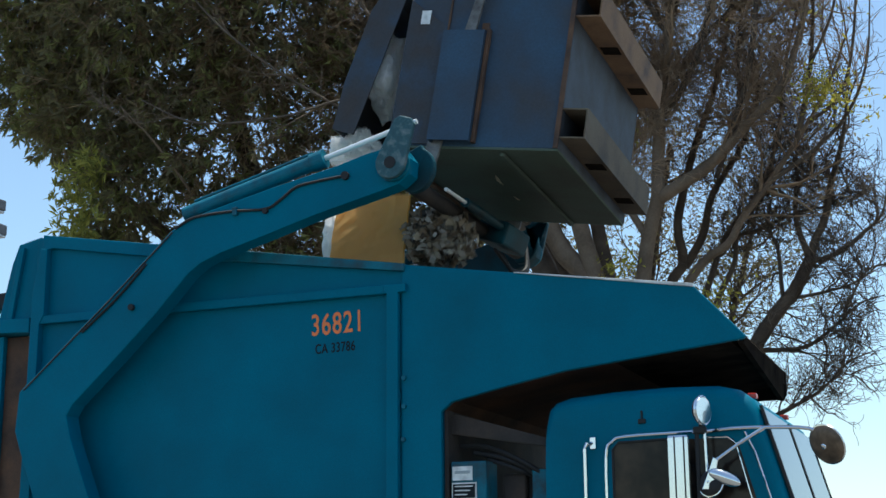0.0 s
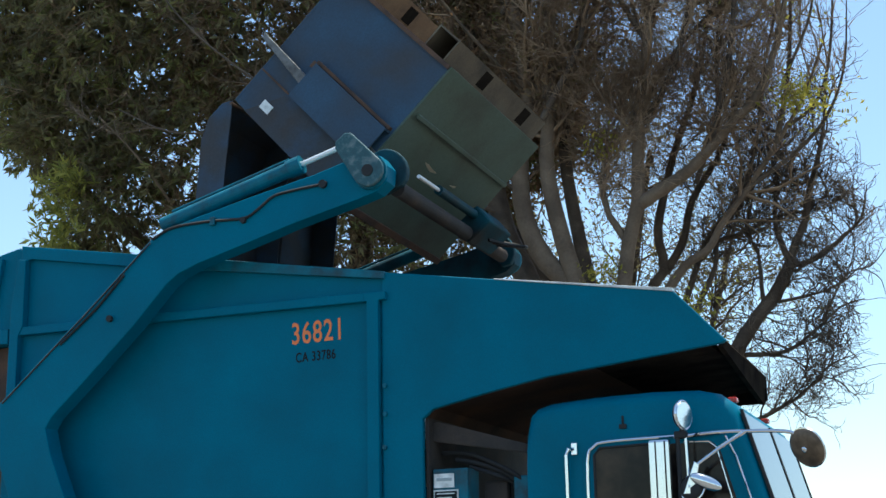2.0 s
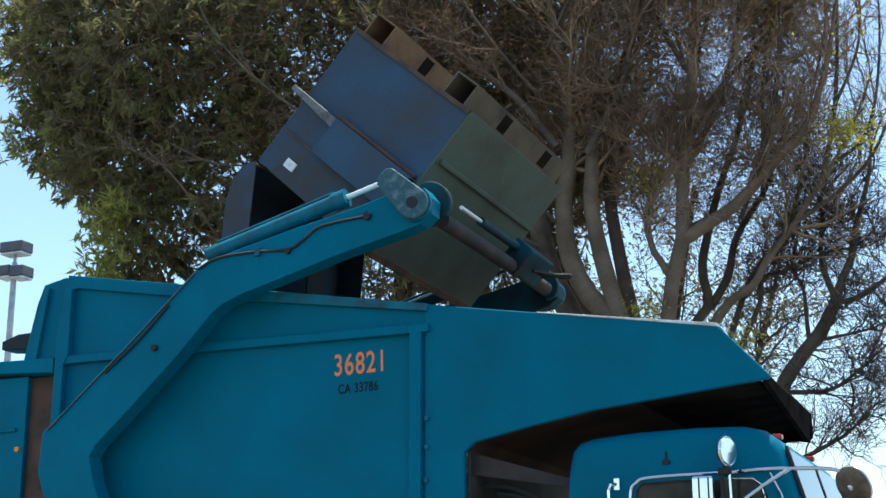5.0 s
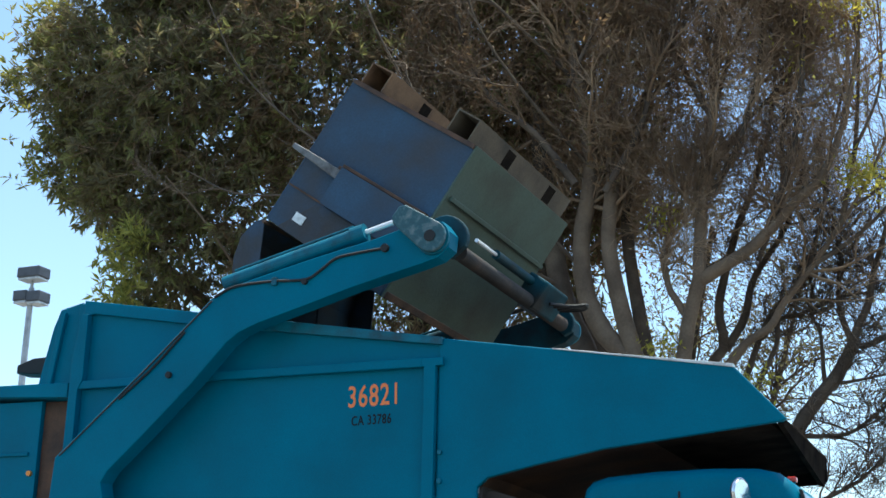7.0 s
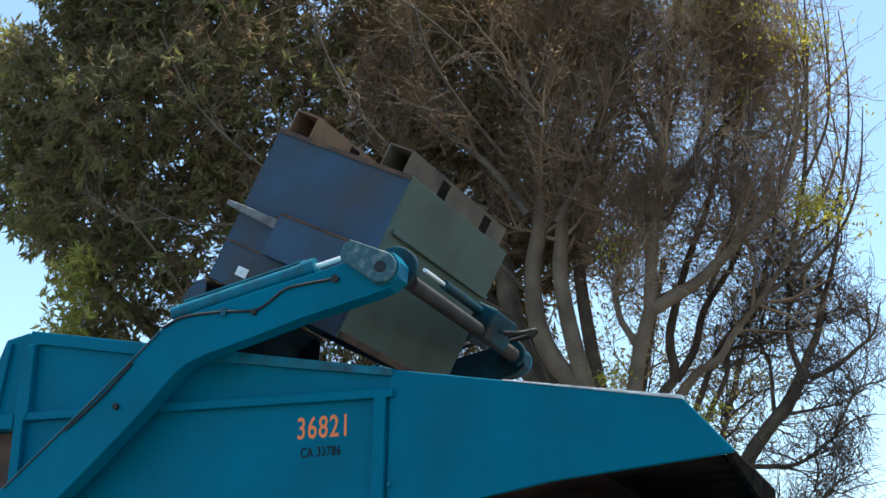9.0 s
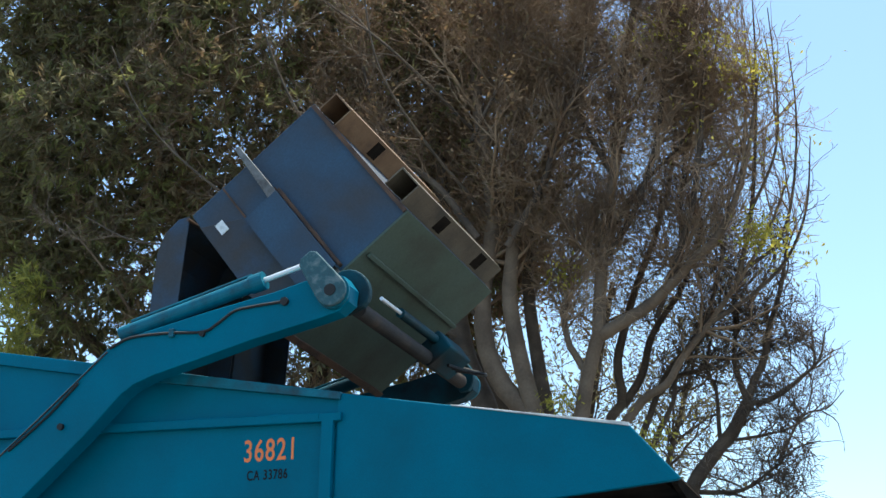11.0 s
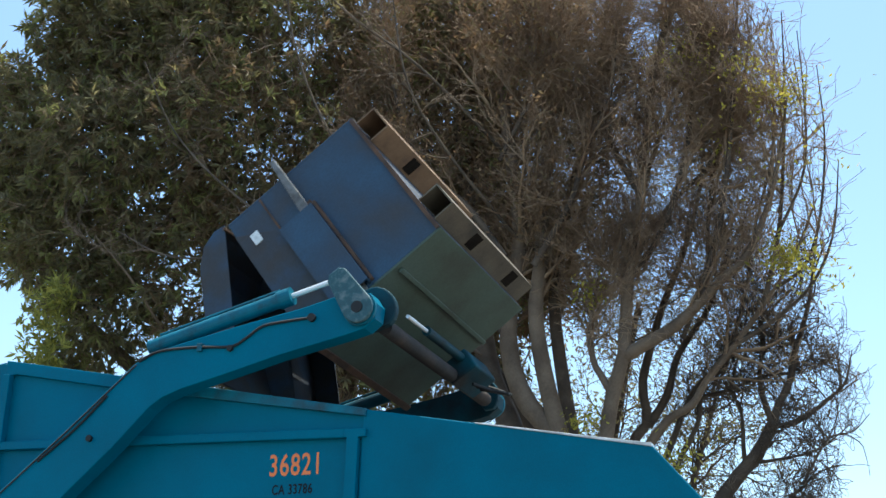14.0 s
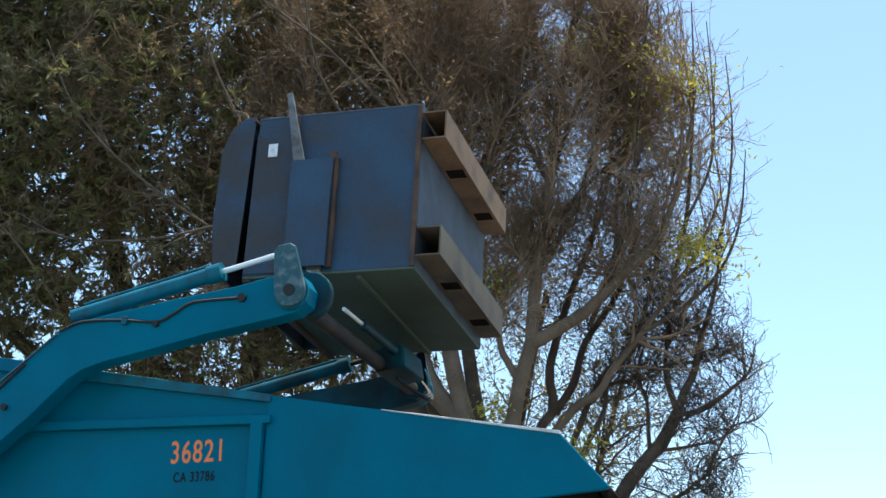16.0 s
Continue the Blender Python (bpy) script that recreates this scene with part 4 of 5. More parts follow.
    front = [limb([(x - o[0], y - o[1], z) for x, y, z in g], 0.024, 0.008) for g in (
        ((-1.1, 7.0, 6.4), (-1.9, 6.0, 7.4), (-2.7, 5.2, 8.4), (-3.2, 4.9, 9.6), (-3.4, 4.8, 10.8)),
        ((-1.3, 7.2, 6.0), (-2.6, 5.8, 6.9), (-3.8, 5.0, 7.7), (-4.7, 4.8, 8.6), (-5.2, 4.7, 9.6)),
        ((-0.9, 7.0, 7.6), (-1.5, 6.0, 8.4), (-1.9, 5.4, 9.2), (-2.1, 5.2, 10.4)),
        ((-1.5, 7.2, 7.0), (-2.6, 5.6, 7.3), (-3.6, 5.0, 7.0), (-4.6, 4.8, 7.0), (-5.4, 4.8, 7.4)),
        ((-1.4, 7.0, 6.2), (-2.3, 5.8, 6.6), (-3.3, 5.2, 6.3), (-4.3, 5.0, 6.2)),
        ((-1.1, 7.0, 8.8), (-1.9, 5.8, 9.6), (-2.7, 5.2, 10.2), (-3.6, 5.0, 11.2)))]
    for t in trunks:
        tubes_mesh("trunk", [bundle([t])], BARK, tree, "pale grey-brown smooth trunk", 14)
    for k, t in enumerate(limbs + front):
        tubes_mesh("limb", [bundle([t])], BARK if k < 3 else BARK_DARK, tree, "", 10)
    join = lambda *groups: tuple(np.concatenate([g[k] for g in groups]) for k in (0, 1))
    stems, arms_ = bundle(trunks + limbs[3:6]), bundle(limbs[:3] + limbs[6:])
    one = join(offshoots(rng, stems, 18, 1.2, 0.5, 0.07, 0.13, 0.028, 8, 0.63, o), offshoots(rng, arms_, 12, 1.0, 0.5, 0.07, 0.13, 0.022, 8, 0.2, o))
    fore = offshoots(rng, bundle(front), 6, 0.9, 0.6, 0.04, 0.16, 0.018, 8, 0.35, o)
    two = join(offshoots(rng, one, 7, 0.75, 0.55, 0.06, 0.16, 0.013, 6, 0.2, o), offshoots(rng, arms_, 9, 0.7, 0.7, 0.05, 0.18, 0.012, 6, 0.3, o))
    heart = bundle([trunks[2], limbs[0], limbs[6], limbs[9]] + limbs[15:18])
    thick = offshoots(rng, heart, 16, 0.9, 0.75, 0.05, 0.16, 0.018, 7, 0.4, o)
    thick = thick[0][(thick[0][:, -1, 2] > 6.6)], thick[1][(thick[0][:, -1, 2] > 6.6)]
    thick = offshoots(rng, thick, 5, 0.6, 0.65, 0.05, 0.18, 0.011, 6, 0.15, o)
    two = join(two, thick)
    fore_two = offshoots(rng, fore, 4, 0.55, 0.6, 0.04, 0.2, 0.010, 6, 0.2, o)
    three = offshoots(rng, two, 10, 0.42, 0.6, 0.06, 0.2, 0.0070, 4, 0.1, o)
    fine = offshoots(rng, three, 1, 0.24, 0.65, 0.05, 0.2, 0.0045, 4, 0.1, o)
    fore_fine = offshoots(rng, fore_two, 5, 0.3, 0.65, 0.04, 0.2, 0.006, 4, 0.1, o)
    tagged(tubes_mesh("branchwork", [one, two], TWIG, tree, "", 5), kind="stuff")
    tagged(tubes_mesh("twig_cover", [fore, fore_two, fore_fine], BARK, tree, "dull brown twigs over the foliage", 4), kind="stuff")
    tagged(tubes_mesh("twig_tangle", [three, fine], TWIG, tree, "fine bare brown twigs", 3), kind="stuff")
    # dull leaves thick in the middle and top of the crown, none at the outside
    tips = three[0][:, -1]
    w = tips + o
    keep = rng.uniform(size=len(tips)) < np.clip(0.5 - 0.5 * (w[:, 0] + 0.6), 0.0, 0.6) * np.clip((w[:, 2] - 6.0) / 1.6, 0.0, 1)
    tips = tips[keep]
    at = np.repeat(tips, 4, 0) + rng.normal(size=(len(tips) * 4, 3)) * 0.10
    tagged(leaves_mesh("crown", at, rng.normal(size=at.shape) + (0, 0, -0.3), rng.uniform(0.05, 0.10, len(at)), LEAF_DRY, tree, "dull brown-green foliage", 0.36), kind="stuff")
    at = clouds(rng, ((-2.4, 8.7, 9.2, 1.1, 0.9, 6000), (-1.3, 8.9, 10.6, 1.1, 0.9, 5500), (-3.2, 8.6, 11.3, 1.2, 0.9, 5000), (-0.9, 9.0, 8.6, 0.9, 0.8, 2600), (0.2, 9.0, 10.0, 0.9, 0.9, 1500), (-1.7, 8.8, 7.4, 0.8, 0.6, 3500), (1.1, 9.0, 8.2, 0.7, 0.7, 900), (1.5, 9.0, 9.7, 0.6, 0.6, 500)), o)
    tagged(leaves_mesh("dry_foliage", at, rng.normal(size=at.shape) + (0, 0, -0.3), rng.uniform(0.06, 0.13, len(at)), LEAF_DRY, tree, "dull brown foliage", 0.38), kind="stuff")
    at = clouds(rng, ((0.3, 8.6, 7.6, 0.8, 0.7, 5500), (1.1, 8.7, 8.6, 0.7, 0.8, 5000), (0.5, 8.8, 9.6, 0.9, 0.8, 6500), (1.6, 8.5, 7.5, 0.6, 0.5, 2200), (1.4, 8.7, 9.8, 0.6, 0.6, 1200), (0.3, 8.8, 6.4, 0.8, 0.5, 3000), (1.2, 8.8, 6.7, 0.6, 0.5, 2200)), o)
    tagged(leaves_mesh("small_foliage", at, rng.normal(size=at.shape), rng.uniform(0.025, 0.05, len(at)), LEAF_BROWN, tree, "tiny dull brown leaves", 0.45), kind="stuff")
    # clusters of yellow leaves, the sunlight on them put into their bright tone
    for cx, cz, n, rad in ((2.32, 7.14, 380, 0.14), (2.62, 6.95, 160, 0.22), (1.98, 9.49, 260, 0.24), (2.36, 9.2, 320, 0.2), (1.27, 9.8, 260, 0.26), (0.06, 6.83, 120, 0.14), (-0.06, 5.3, 130, 0.12), (1.02, 4.8, 160, 0.16), (2.5, 8.3, 70, 0.3), (1.6, 8.6, 60, 0.4)):
        at = rng.normal(size=(n, 3)) * rad * (1, 1, 0.7) + np.array((cx, 6.9, cz)) - o
        tagged(leaves_mesh("yellow_foliage", at, rng.normal(size=at.shape) + (0, 0, 0.3), rng.uniform(0.05, 0.09, n), LEAF_YELLOW, tree, "yellow-green leaves with sunlight in their colour", 0.4), kind="stuff")


def leaning_tree():
    """A darker bare tree behind, leaning out past the front of the truck."""
    rng = np.random.default_rng(5)
    tree = thing("leaning_tree", "dark leafless tree leaning out with curling thin branches", "tree", pose(0.6, 8.0, 0))
    o = np.array((0.6, 8.0, 0.0))

    def L(pts, r0, r1, dy=0.0):
        return limb([(x - o[0], dy, z) for x, z in pts], r0, r1)
    trunks = [
        L([(0.6, 0.0), (0.8, 2.4), (1.2, 4.2), (1.51, 4.75), (1.77, 5.05), (1.98, 5.42)], 0.15, 0.075),
        L([(1.97, 5.40), (2.06, 5.66), (2.19, 5.92), (2.28, 6.31), (2.47, 6.94), (2.6, 7.81)], 0.06, 0.008),
        L([(1.97, 5.42), (2.13, 5.40), (2.38, 5.5), (2.63, 5.69), (2.84, 5.89), (2.94, 6.28)], 0.045, 0.006),
        L([(1.98, 5.42), (1.88, 5.72), (1.84, 5.99), (1.88, 6.47), (1.82, 6.98)], 0.045, 0.008),
        L([(0.6, 3.2), (0.66, 4.4), (0.8, 4.96), (1.06, 5.48), (1.11, 5.8), (1.32, 5.84), (1.58, 5.94), (1.9, 6.04), (2.27, 6.1), (2.6, 6.4)], 0.06, 0.008, 0.1),
        L([(1.4, 4.5), (1.61, 4.87), (1.62, 5.15), (1.6, 5.62), (1.5, 5.84), (1.6, 6.34), (1.75, 6.9)], 0.035, 0.006),
        L([(1.1, 4.2), (1.29, 4.36), (1.55, 4.36), (1.88, 4.39), (2.23, 4.63), (2.5, 4.85), (2.79, 4.93)], 0.038, 0.006, 0.1),
        L([(1.0, 3.4), (1.37, 3.55), (1.64, 3.67), (1.98, 3.85), (2.32, 4.16), (2.59, 4.27)], 0.038, 0.006, 0.1),
        L([(0.3, 2.5), (0.15, 4.4), (0.21, 5.24), (0.41, 5.55), (0.35, 5.98), (0.42, 6.36), (0.62, 7.04), (0.91, 7.78), (1.14, 8.7), (1.22, 9.81)], 0.10, 0.012, 0.2),
        L([(0.41, 5.5), (0.66, 5.9), (0.8, 6.4), (1.2, 7.0), (1.5, 7.8), (1.9, 8.6)], 0.06, 0.008, 0.25),
        L([(0.4, 4.6), (0.7, 5.3), (0.95, 5.9), (1.3, 6.3), (1.6, 6.9), (1.75, 7.6)], 0.055, 0.008, 0.3),
        L([(2.3, 4.68), (2.6, 5.2), (2.9, 5.3), (3.1, 5.5)], 0.02, 0.005),
        L([(1.7, 4.95), (2.1, 5.0), (2.5, 5.1), (2.9, 5.4)], 0.025, 0.005),
    ]
    tubes_mesh("trunk", [bundle(trunks[:1])], BARK_DARK, tree, "dark leaning trunk", 12)
    for t in trunks[1:]:
        tubes_mesh("limb", [bundle([t])], BARK_DARK, tree, "", 8)
    lines = bundle(trunks)
    one = offshoots(rng, lines, 17, 0.8, 0.75, 0.02, 0.22, 0.013, 8, 0.3, o, 0.4)
    two = offshoots(rng, one, 7, 0.5, 0.75, 0.03, 0.26, 0.007, 7, 0.25, o, 0.4)
    more = offshoots(rng, lines, 10, 0.5, 0.8, 0.03, 0.25, 0.008, 7, 0.45, o, 0.4)
    two = (np.concatenate([two[0], more[0]]), np.concatenate([two[1], more[1]]))
    three = offshoots(rng, two, 5, 0.26, 0.8, 0.03, 0.3, 0.0055, 5, 0.15, o, 0.4)
    # backlit twigs, their shade put into the dark bark colour
    tagged(tubes_mesh("branchwork", [one, two], BARK_DARK, tree, "", 5), kind="stuff")
    tagged(tubes_mesh("twig_tangle", [three], BARK_DARK, tree, "curling fine twigs", 3), kind="stuff")


def whorls(rng, p, d, k, long, droop=0.3):
    """Leaves set round the ends p of shoots that point along d."""
    p, d = np.repeat(p, k, 0), np.repeat(d, k, 0)
    s = np.cross(d, rng.normal(size=d.shape))
    s /= np.linalg.norm(s, axis=1, keepdims=True) + 1e-9
    n = len(p)
    return p - d * rng.uniform(0, 0.12, (n, 1)), d * rng.uniform(0.3, 1.0, (n, 1)) + s * 0.8 - (0, 0, droop), rng.uniform(*long, n)


def evergreen_tree():
    """Dense dark crown of long leaves in whorls, on hidden trunks behind the truck."""
    rng = np.random.default_rng(3)
    tree = thing("evergreen_tree", "dense dark evergreen tree with long glossy leaves in whorls", "tree", pose(-4.6, 8.2, 0))
    o = np.array((-4.6, 8.2, 0.0))

    def L(pts, r0, r1):
        return limb([(x - o[0], y - o[1], z) for x, y, z in pts], r0, r1)
    trunks = [L([(-4.6, 8.2, 0), (-4.5, 8.2, 3.0), (-4.9, 8.1, 5.2), (-5.6, 7.8, 7.5), (-6.2, 7.4, 10)], 0.3, 0.08),
              L([(-4.6, 8.2, 2.0), (-3.9, 8.1, 5.0), (-3.5, 7.9, 7.5), (-3.6, 7.6, 11)], 0.22, 0.07),
              L([(-4.8, 8.2, 4.4), (-6.4, 7.4, 6.2), (-7.6, 6.9, 7.4), (-8.6, 6.6, 9.0)], 0.14, 0.05),
              L([(-4.6, 8.2, 3.6), (-5.3, 7.0, 5.8), (-5.7, 5.9, 7.0), (-6.1, 5.4, 7.6)], 0.05, 0.01)]
    tubes_mesh("trunk", [bundle(trunks[:2])], BARK_DARK, tree, "", 12)
    for t in trunks[2:]:
        tubes_mesh("limb", [bundle([t])], BARK, tree, "", 8)
    # clumps of foliage: x, y, z and radii
    clumps = [(-7.9, 6.6, 9.6, 1.5, 1.6, 1.5), (-7.3, 6.9, 11.6, 1.3, 1.7, 1.5), (-8.35, 6.7, 8.5, 0.75, 1.0, 0.75), (-7.3, 6.6, 7.9, 1.1, 1.4, 1.0), (-6.2, 6.4, 9.0, 1.6, 1.8, 1.5), (-6.4, 6.8, 11.4, 1.9, 1.9, 1.6),
              (-6.7, 6.6, 7.0, 0.85, 1.3, 0.9), (-5.2, 6.8, 7.4, 1.3, 1.5, 1.2), (-4.5, 6.3, 9.0, 1.6, 1.8, 1.4), (-4.4, 6.8, 11.0, 1.8, 2.0, 1.5), (-3.2, 7.3, 7.6, 1.3, 1.3, 1.3)]
    clumps += [(-3.6, 7.3, 6.0, 1.3, 1.0, 0.8), (-5.0, 7.2, 5.9, 0.9, 0.9, 0.7), (-2.4, 7.6, 9.6, 1.4, 1.3, 1.5), (-7.3, 6.9, 6.1, 0.45, 0.8, 0.6), (-6.3, 7.0, 5.7, 1.0, 1.0, 0.6),
              (-2.0, 8.0, 11.4, 1.6, 1.4, 1.4), (-1.6, 8.4, 8.0, 1.0, 0.8, 1.2), (-2.3, 8.4, 6.4, 1.1, 0.9, 0.8), (-8.8, 6.8, 10.1, 0.7, 1.2, 1.0), (-6.9, 7.4, 13.2, 1.6, 2.0, 1.2), (-5.0, 7.4, 13.2, 2.4, 2.0, 1.2)]
    dark, pale, inner, stalks, browned = [], [], [], [], []
    for cx, cy, cz, rx, ry, rz in clumps:
        c, r = np.array((cx, cy, cz)) - o, np.array((rx, ry, rz))
        n = int(460 * rx * rz) + 60
        v = rng.normal(size=(n, 3))
        v /= np.linalg.norm(v, axis=1, keepdims=True)
        swell = np.array([0.92 + 0.34 * noise.noise(Vector(q) * 2.2 + Vector((cx, cy, cz))) for q in v])
        p = c + v * np.minimum(1.05, rng.uniform(0.35, 1.0, n) ** 0.5 * swell)[:, None] * r
        d = v * 0.8 + rng.normal(size=(n, 3)) * 0.5 + (0, -0.15, -0.15)
        d /= np.linalg.norm(d, axis=1, keepdims=True)
        stalks.append(np.stack([p - d * rng.uniform(0.15, 0.4, (n, 1)), p, p + d * 0.04], 1))
        # more olive leaves on the outer left, their colour standing for sunlight
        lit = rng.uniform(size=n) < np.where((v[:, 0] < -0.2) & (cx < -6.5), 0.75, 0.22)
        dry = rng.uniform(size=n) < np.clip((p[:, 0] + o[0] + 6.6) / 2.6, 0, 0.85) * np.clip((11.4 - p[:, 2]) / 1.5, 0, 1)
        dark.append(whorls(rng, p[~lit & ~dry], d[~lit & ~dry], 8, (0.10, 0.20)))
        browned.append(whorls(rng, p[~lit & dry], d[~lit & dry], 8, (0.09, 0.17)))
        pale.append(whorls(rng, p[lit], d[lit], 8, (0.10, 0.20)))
        m = int((200 if cz > 7.5 else 40) * rx * rz)
        q = rng.normal(size=(m, 3))
        q = c + q / np.linalg.norm(q, axis=1, keepdims=True) * rng.uniform(0.1, 0.85, (m, 1)) ** 0.6 * r * (0.9, 0.7, 0.9) + (0, 0.5, 0)
        inner.append((q, rng.normal(size=(m, 3)) - (0, 0, 0.4), rng.uniform(0.16, 0.28, m)))
    join = lambda rows: [np.concatenate([row[k] for row in rows]) for k in range(3)]
    tagged(leaves_mesh("sun_toned_foliage", *join(pale), LEAF_OLIVE, tree, "lighter olive leaf whorls", 0.24), kind="stuff")
    tagged(leaves_mesh("crown", *join(dark), LEAF, tree, "dark glossy foliage in drooping whorls", 0.24), kind="stuff")
    tagged(leaves_mesh("browned_foliage", *join(browned), LEAF_BROWN, tree, "browned dull leaf whorls", 0.24), kind="stuff")
    tagged(leaves_mesh("inner_foliage", *join(inner), LEAF, tree, "shaded foliage inside the crown", 0.36), kind="stuff")
    stalks = np.concatenate(stalks)
    tagged(tubes_mesh("twig_tangle", [(stalks, np.tile((0.006, 0.004, 0.002), (len(stalks), 1)))], TWIG, tree, "", 3), kind="stuff")
    # shoots on the outer edge, sunlight put into their lime colour: a slanting spray low down, and loose ends higher up
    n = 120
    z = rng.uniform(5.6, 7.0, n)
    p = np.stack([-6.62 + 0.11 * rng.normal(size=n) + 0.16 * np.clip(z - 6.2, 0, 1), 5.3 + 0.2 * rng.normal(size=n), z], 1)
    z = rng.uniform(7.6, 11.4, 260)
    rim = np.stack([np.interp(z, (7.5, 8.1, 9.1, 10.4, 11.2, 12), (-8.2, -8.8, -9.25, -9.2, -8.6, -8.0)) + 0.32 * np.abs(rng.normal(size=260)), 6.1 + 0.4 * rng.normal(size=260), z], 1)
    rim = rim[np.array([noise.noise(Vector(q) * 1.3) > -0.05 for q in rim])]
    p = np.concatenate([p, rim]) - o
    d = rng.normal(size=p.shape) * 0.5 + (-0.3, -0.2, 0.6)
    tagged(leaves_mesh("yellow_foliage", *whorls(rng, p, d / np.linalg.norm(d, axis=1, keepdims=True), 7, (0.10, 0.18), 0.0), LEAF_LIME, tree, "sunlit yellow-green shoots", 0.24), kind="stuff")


def thicket():
    """Small-leaved growth in the background between the trunks."""
    rng = np.random.default_rng(8)
    tree = thing("background_tree", "dark small-leaved tree standing behind the pale trunks", "tree", pose(-0.6, 11.0, 0))
    stem = [limb([(0, 0, 0), (0.1, 0, 2.5), (-0.2, 0, 5.0), (0.3, 0, 8.0)], 0.16, 0.04), limb([(0, 0, 2.0), (0.9, -0.2, 4.6), (1.6, -0.2, 7.0)], 0.1, 0.02), limb([(0, 0, 2.2), (-1.1, 0, 5.0), (-1.9, 0, 7.5)], 0.1, 0.02)]
    for s in stem:
        tubes_mesh("trunk", [bundle([s])], BARK_DARK, tree, "", 8)
    one = offshoots(rng, bundle(stem), 26, 1.5, 0.7, 0.02, 0.18, 0.02, 6, 0.4)
    two = offshoots(rng, one, 8, 0.7, 0.7, 0.0, 0.2, 0.008, 5, 0.2)
    tagged(tubes_mesh("branchwork", [one, two], BARK_DARK, tree, "", 4), kind="stuff")
    tips = two[0][:, (2, 4, 5)].reshape(-1, 3)
    at = np.repeat(tips, 5, 0) + rng.normal(size=(len(tips) * 5, 3)) * 0.13
    tagged(leaves_mesh("crown", at, rng.normal(size=at.shape) + (0, 0, -0.4), rng.uniform(0.07, 0.12, len(at)), LEAF, tree, "dark hanging foliage", 0.32), kind="stuff")


bare_tree(), leaning_tree(), evergreen_tree(), thicket()


# ---- floodlight mast ----
def floodlight_mast():
    mast = thing("floodlight_mast", "tall pale grey mast with four dark floodlights behind the truck", "light mast", pose(-24.3, 25, 0))
    steel = material("galvanised_mast", (0.42, 0.43, 0.44), 0.55, 0.4, scale=3)
    part("mast_pole", rod(bmesh.new(), (0, 0, 0), (0, 0, 12.6), 0.16, 0.085, 16), steel, mast)
    part("cross_arm", rod(bmesh.new(), (-0.3, 0, 12.15), (0.3, 0, 12.15), 0.05), steel, mast)
    part("mast_neck", rod(bmesh.new(), (0, 0, 12.6), (0, 0, 12.85), 0.05), steel, mast)
    shell = material("floodlight_housing", (0.09, 0.09, 0.1), 0.5, 0.3, scale=5)
    pale = material("floodlight_glass", (0.55, 0.56, 0.56), 0.3, scale=5)
    for x, z, w, t in ((0.02, 12.98, 0.42, 18), (-0.22, 12.25, 0.25, 14), (0.28, 12.2, 0.25, -14)):
        b = bmesh.new()
        box(b, x - w, x + w, -0.28, 0.28, z - 0.09, z + 0.24, 0.04)
        f = part("floodlight", b, shell, mast, "dark floodlight housing")
        part("lamp_glass", box(bmesh.new(), x - w * 0.92, x + w * 0.92, -0.24, 0.24, z - 0.16, z - 0.092, 0.01), pale, f)


floodlight_mast()


# ---- rubbish that slides out of the container ----
def crumpled(name, label, category, size, mat, seed, sharp=0.5):
    rng = np.random.default_rng(seed)
    b = bmesh.new()
    bmesh.ops.create_icosphere(b, subdivisions=4, radius=0.5)
    off = Vector(rng.uniform(-9, 9, 3))
    for v in b.verts:
        k = 1 + sharp * noise.noise(v.co * 2.4 + off) + sharp * 0.7 * abs(noise.noise(v.co * 6 + off)) + 0.1 * noise.noise(v.co * 15 + off)
        v.co = Vector((v.co.x * size[0], v.co.y * size[1], v.co.z * size[2])) * k
    ob = finish(name, b, mat)
    return tagged(ob, label, category, "falling rubbish")


def scatter(label, size, seed):
    """A loose clump of scraps, each bent its own way."""
    rng = np.random.default_rng(seed)
    b = bmesh.new()
    for _ in range(1300):
        v = rng.normal(size=3)
        c = Vector(v / np.linalg.norm(v) * rng.uniform(0.1, 1.0) ** 0.5 * np.array(size) * 0.55)
        m = Matrix.Translation(c) @ Euler(rng.uniform(0, 6.3, 3)).to_matrix().to_4x4()
        w, l = rng.uniform(0.008, 0.03), rng.uniform(0.012, 0.055)
        k = [b.verts.new(m @ Vector(p)) for p in ((-w, -l, 0), (w, -l, 0.02), (-w * 1.1, 0, 0.04), (w, 0, 0.06), (-w, l, 0), (w * 0.8, l, -0.03))]
        b.faces.new((k[0], k[1], k[3], k[2])), b.faces.new((k[2], k[3], k[5], k[4]))
    ob = finish("litter", b, LITTER_MIX)
    return tagged(ob, label, "litter", "falling rubbish")


def board(name, label, size, mat, seed):
    rng = np.random.default_rng(seed)
    b = bmesh.new()
    bmesh.ops.create_grid(b, x_segments=10, y_segments=10, size=0.5)
    off = Vector(rng.uniform(-9, 9, 3))
    for v in b.verts:
        c = v.co.copy()
        v.co = Vector((c.x * size[0] + 0.03 * noise.noise(c * 3 + off), c.y * size[1], size[2] * (c.x * c.x + 0.5 * noise.noise(c * 2 + off)) + 0.015 * noise.noise(c * 8 + off)))
    geo = bmesh.ops.solidify(b, geom=b.faces[:], thickness=0.03)
    return tagged(finish(name, b, mat), label, "cardboard", "falling rubbish")


